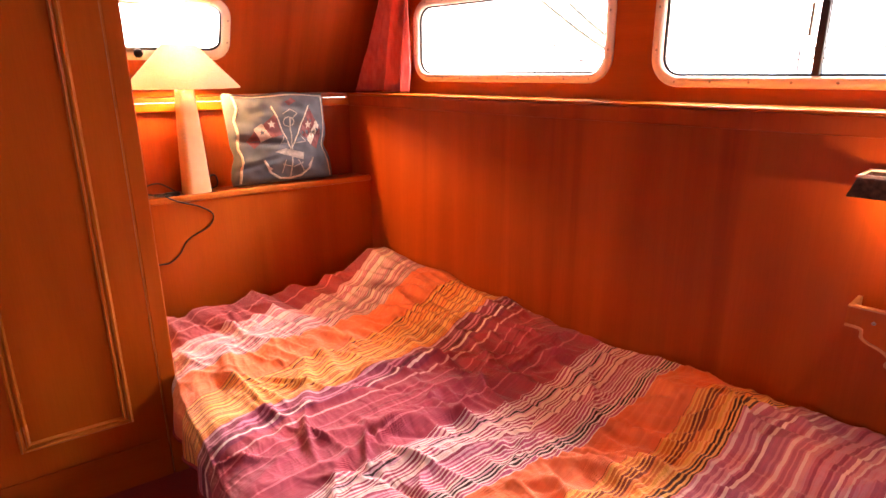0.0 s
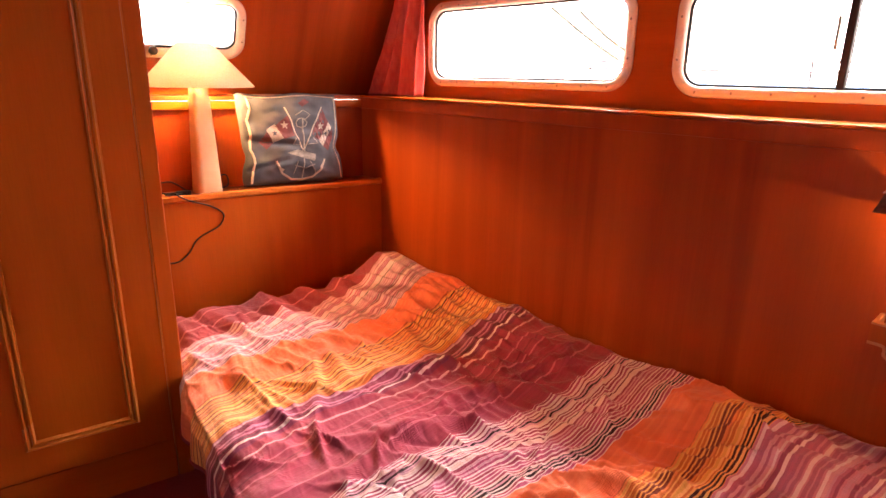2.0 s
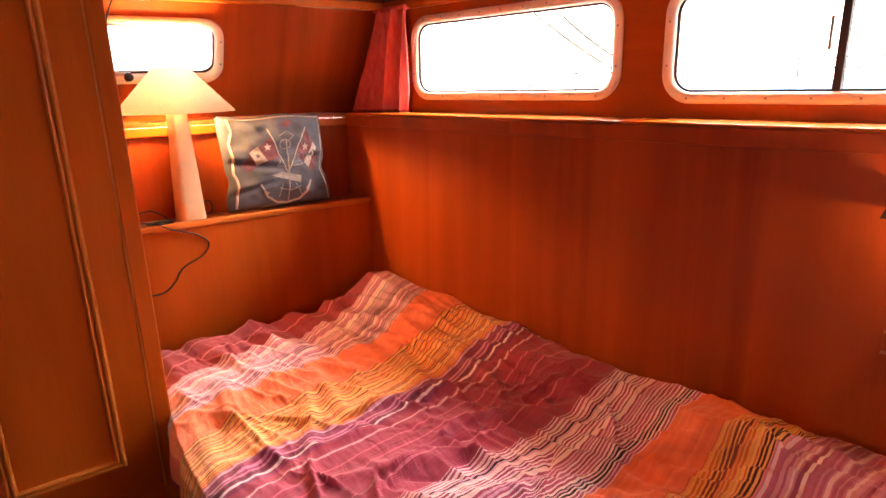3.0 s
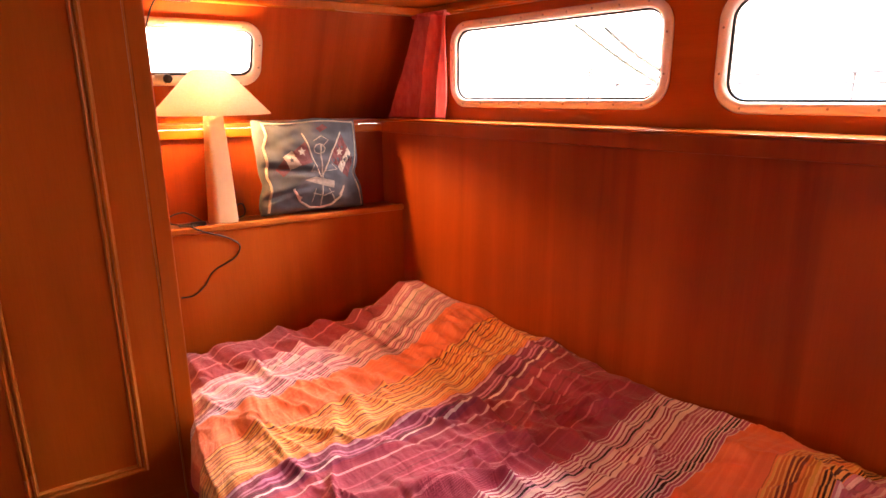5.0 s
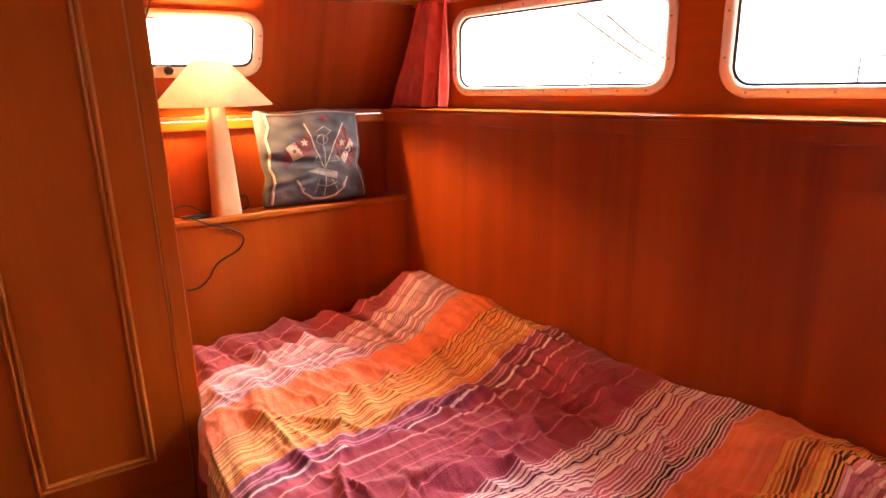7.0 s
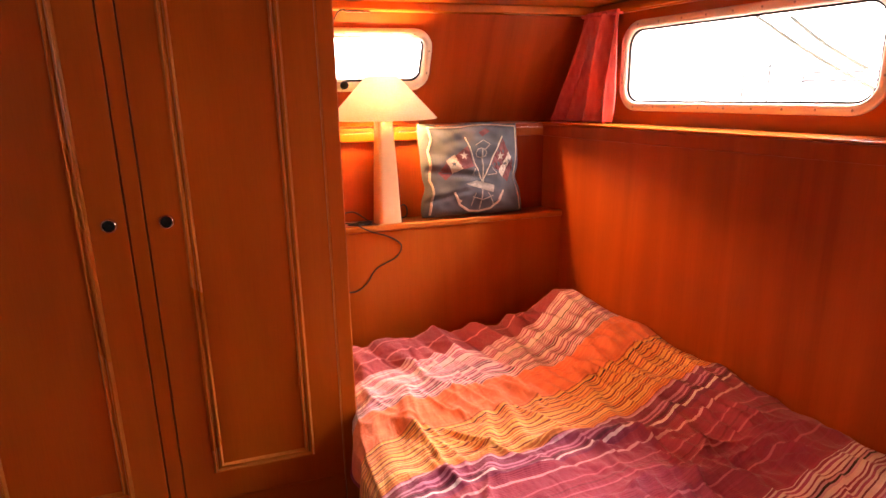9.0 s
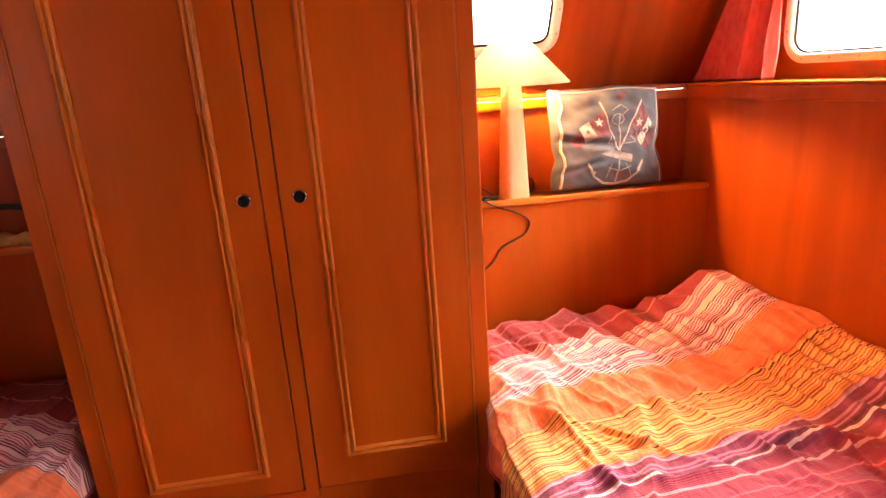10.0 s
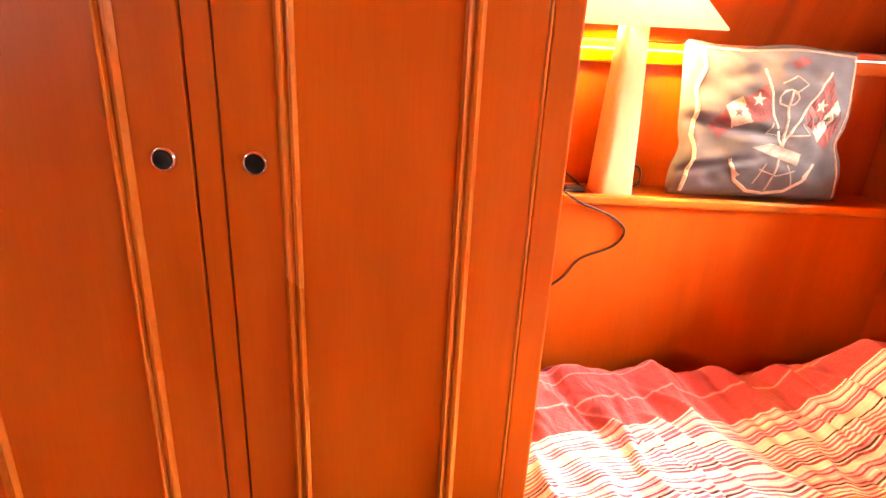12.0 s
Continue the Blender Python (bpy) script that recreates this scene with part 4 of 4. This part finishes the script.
bracket = thing("wall_bracket", RIGHT @ Matrix.Translation((2.112, 0, 0.692)), "small varnished wooden bracket shelf with scalloped edge", "bracket")


def scallop():
    """Side view outline of the bracket: straight top, stepped and curved below."""
    pts = [(0.0, 0.115), (0.0, 0.065), (0.035, 0.062), (0.040, 0.040), (0.055, 0.030)]
    pts += [(0.055 + 0.06 * math.sin(radians(a)), 0.030 - 0.055 * (1 - math.cos(radians(a)))) for a in range(15, 91, 15)]
    pts += [(0.30, -0.025), (0.30, 0.115)]
    return plate(pts, [], -0.10, -0.088)


part("side_board", scallop(), CHERRY, bracket, "scalloped front board")
part("edge_strip", tube([(0.0, -0.0995, 0.066), (0.035, -0.0995, 0.063), (0.040, -0.0995, 0.042), (0.055, -0.0995, 0.031), (0.085, -0.0995, 0.020), (0.107, -0.0995, 0.002), (0.115, -0.0995, -0.022), (0.30, -0.0995, -0.024)], 0.0045, 6), LIT_EDGE, bracket, "lower edge, paled as lit by the lamp above")
part("top_strip", box(0.0, 0.30, -0.103, -0.085, 0.115, 0.121, 0.002), LIT_EDGE, bracket, "top edge, paled as lit by the lamp above")
part("shelf_board", box(0.0, 0.30, -0.088, -0.001, 0.060, 0.072, 0.003), MOULD, bracket)
part("end_board", box(0.0, 0.012, -0.087, -0.001, 0.073, 0.119, 0.003), LIT_EDGE, bracket)
part("screw", lathe([(0.0001, 0.003), (0.004, 0.002), (0.005, 0.0)], 10), STEEL, bracket).matrix_basis = Matrix.Translation((0.06, -0.100, 0.085)) @ Matrix.Rotation(radians(90), 4, "X")

# ---------------------------------------------------------------- the far shelf
LINEN = plain("beige_linen", (0.55, 0.36, 0.14), 0.9, vary=0.15, scale=60.0, relief=0.3)


def rolled(x0, x1, y, z, r, seed):
    loops = []
    n, k = 26, 16
    for i in range(n + 1):
        t = i / n
        rr = r * (0.55 + 0.45 * math.sin(math.pi * min(1, 0.15 + t * 0.85))) * (1 + 0.35 * noise.noise((t * 5, seed, 0)))
        cx = x0 + (x1 - x0) * t
        loop = []
        for a in range(k):
            th = 2 * math.pi * a / k
            w = 1 + 0.25 * noise.noise((math.cos(th) * 2, math.sin(th) * 2 + t * 6, seed))
            loop.append((cx + 0.01 * math.sin(th * 2), y + 1.5 * rr * w * math.cos(th), max(z, z + rr * 0.92 + rr * w * math.sin(th))))
        loops.append(loop)
    return rings(loops, cap=True)


tagged(part("folded_cloth", rolled(-1.20, -1.46, 2.61, SHELF_Z - 0.005, 0.024, 1.0), LINEN, smooth=True), "crumpled beige linen cloth lying on the shelf", "cloth")
tagged(part("folded_cloth", rolled(-1.44, -1.72, 2.59, SHELF_Z - 0.005, 0.020, 5.0), LINEN, smooth=True), "crumpled beige linen cloth end on the shelf", "cloth")
strap = part("black_strap", tube([(-1.12, 2.68, 0.955), (-1.25, 2.69, 1.0), (-1.40, 2.69, 1.005), (-1.53, 2.69, 0.965), (-1.66, 2.68, 0.905), (-1.80, 2.67, 0.882)], 0.011), BLACK, smooth=True)
tagged(strap, "curved black rubber hose standing on the shelf", "hose")

# ---------------------------------------------------------------- aft port latch and loose wire
latch = thing("port_latch", rake @ Matrix.Translation((0.478, -0.004, 0.222)), "small dark latch knob under the aft port", "latch")
kb = lathe([(0.0001, 0.040), (0.015, 0.038), (0.019, 0.029), (0.016, 0.019), (0.008, 0.014), (0.008, 0.0)], 20)
bmesh.ops.rotate(kb, verts=kb.verts[:], matrix=Matrix.Rotation(radians(90), 3, "X"))
part("knob", kb, BLACK, latch, "", True)
part("tongue", box(-0.045, 0.012, -0.010, -0.002, -0.006, 0.010, 0.002), ALU, latch, "metal latch tongue")
wire = part("loose_wire", tube([(0.47, 2.58, 1.742), (0.44, 2.585, 1.735), (0.42, 2.60, 1.70), (0.405, 2.62, 1.655), (0.385, 2.64, 1.60)], 0.0035), BLACK)
tagged(wire, "thin dark wire hanging from the ceiling trim", "cable")
clip = part("cable_clip", box(0.46, 0.56, 2.575, 2.600, 1.732, 1.744, 0.004), CHROME)
tagged(clip, "small metal cable clip under the trim", "clip")

# ---------------------------------------------------------------- the quay outside
ROPE = plain("weathered_rope", (0.22, 0.22, 0.17), 0.9, vary=0.2)
RAILM = plain("galvanised_rail", (0.17, 0.18, 0.19), 0.5, 0.0)
TARP = plain("blue_tarpaulin", (0.10, 0.30, 0.55), 0.6, vary=0.25, scale=4.0)
HULL = plain("white_gelcoat", (0.86, 0.87, 0.88), 0.35, vary=0.03, scale=2.0)
for a, b in (((5.0, 5.19, 2.12), (5.0, 3.80, 1.37)), ((5.0, 4.75, 2.05), (5.0, 3.92, 1.55))):
    mid = tuple((p + q) / 2 - (0.03 if k == 2 else 0) for k, (p, q) in enumerate(zip(a, b)))
    tagged(part("mooring_rope", tube([a, mid, b], 0.018), ROPE), "pale mooring rope slanting down outside the window", "rope", "mooring ropes")
# the neighbouring boat: hull, blue cover, deck rails
boat = thing("moored_boat", (5.2, 3.0, 0.0), "white moored boat with blue cover and grey rails outside", "boat")


def boat_hull():
    loops = []
    for k in range(13):
        t = k / 12
        y = -4.5 + 6.9 * t
        w = 0.9 * math.sin(math.pi * (0.12 + 0.80 * t)) ** 0.6
        h = 1.14 + 0.05 * t * t
        loops.append([(0.0, y, h), (-w * 0.9, y, h), (-w, y, h - 0.12), (-w * 0.8, y, 0.2), (-w * 0.3, y, -0.5), (0.0, y, -0.6), (w * 0.3, y, -0.5), (w * 0.8, y, 0.2), (w, y, h - 0.12), (w * 0.9, y, h)])
    return rings(loops, cap=True)


part("hull", boat_hull(), HULL, boat, "", True)


def cover_sheet():
    bm = bmesh.new()
    g = []
    for j in range(25):
        row = []
        for i in range(9):
            t, s = j / 24, i / 8
            z = 1.19 + 0.20 * math.sin(math.pi * s) ** 0.6 * (0.9 + 0.1 * math.sin(14 * t))
            row.append(bm.verts.new((-0.55 + 1.1 * s, -3.6 + 4.0 * t, z)))
        g.append(row)
    for j in range(24):
        for i in range(8):
            bm.faces.new((g[j][i], g[j][i + 1], g[j + 1][i + 1], g[j + 1][i]))
    return bm


part("cover", cover_sheet(), TARP, boat, "blue tarpaulin cover", True)
for zz in (1.435, 1.50):
    part("rail", tube([(-0.62, -3.4, zz), (-0.64, -1.2, zz + 0.01), (-0.60, 1.2, zz + 0.03)], 0.012), RAILM, boat)
for yy in (-3.3, -2.1, -0.9, 0.3, 1.15):
    part("stanchion", tube([(-0.62, yy, 1.12), (-0.62, yy, 1.30), (-0.62, yy, 1.51)], 0.010), RAILM, boat)
for zz in (1.575, 1.625):
    part("bow_rail", tube([(-0.55, 1.55, zz), (-0.35, 2.1, zz + 0.004), (-0.10, 2.75, zz + 0.006)], 0.014), RAILM, boat)
for bx, by in ((-0.53, 1.6), (-0.34, 2.1)):
    part("stanchion", tube([(bx, by, 1.05), (bx, by, 1.3), (bx, by, 1.63)], 0.012), RAILM, boat)
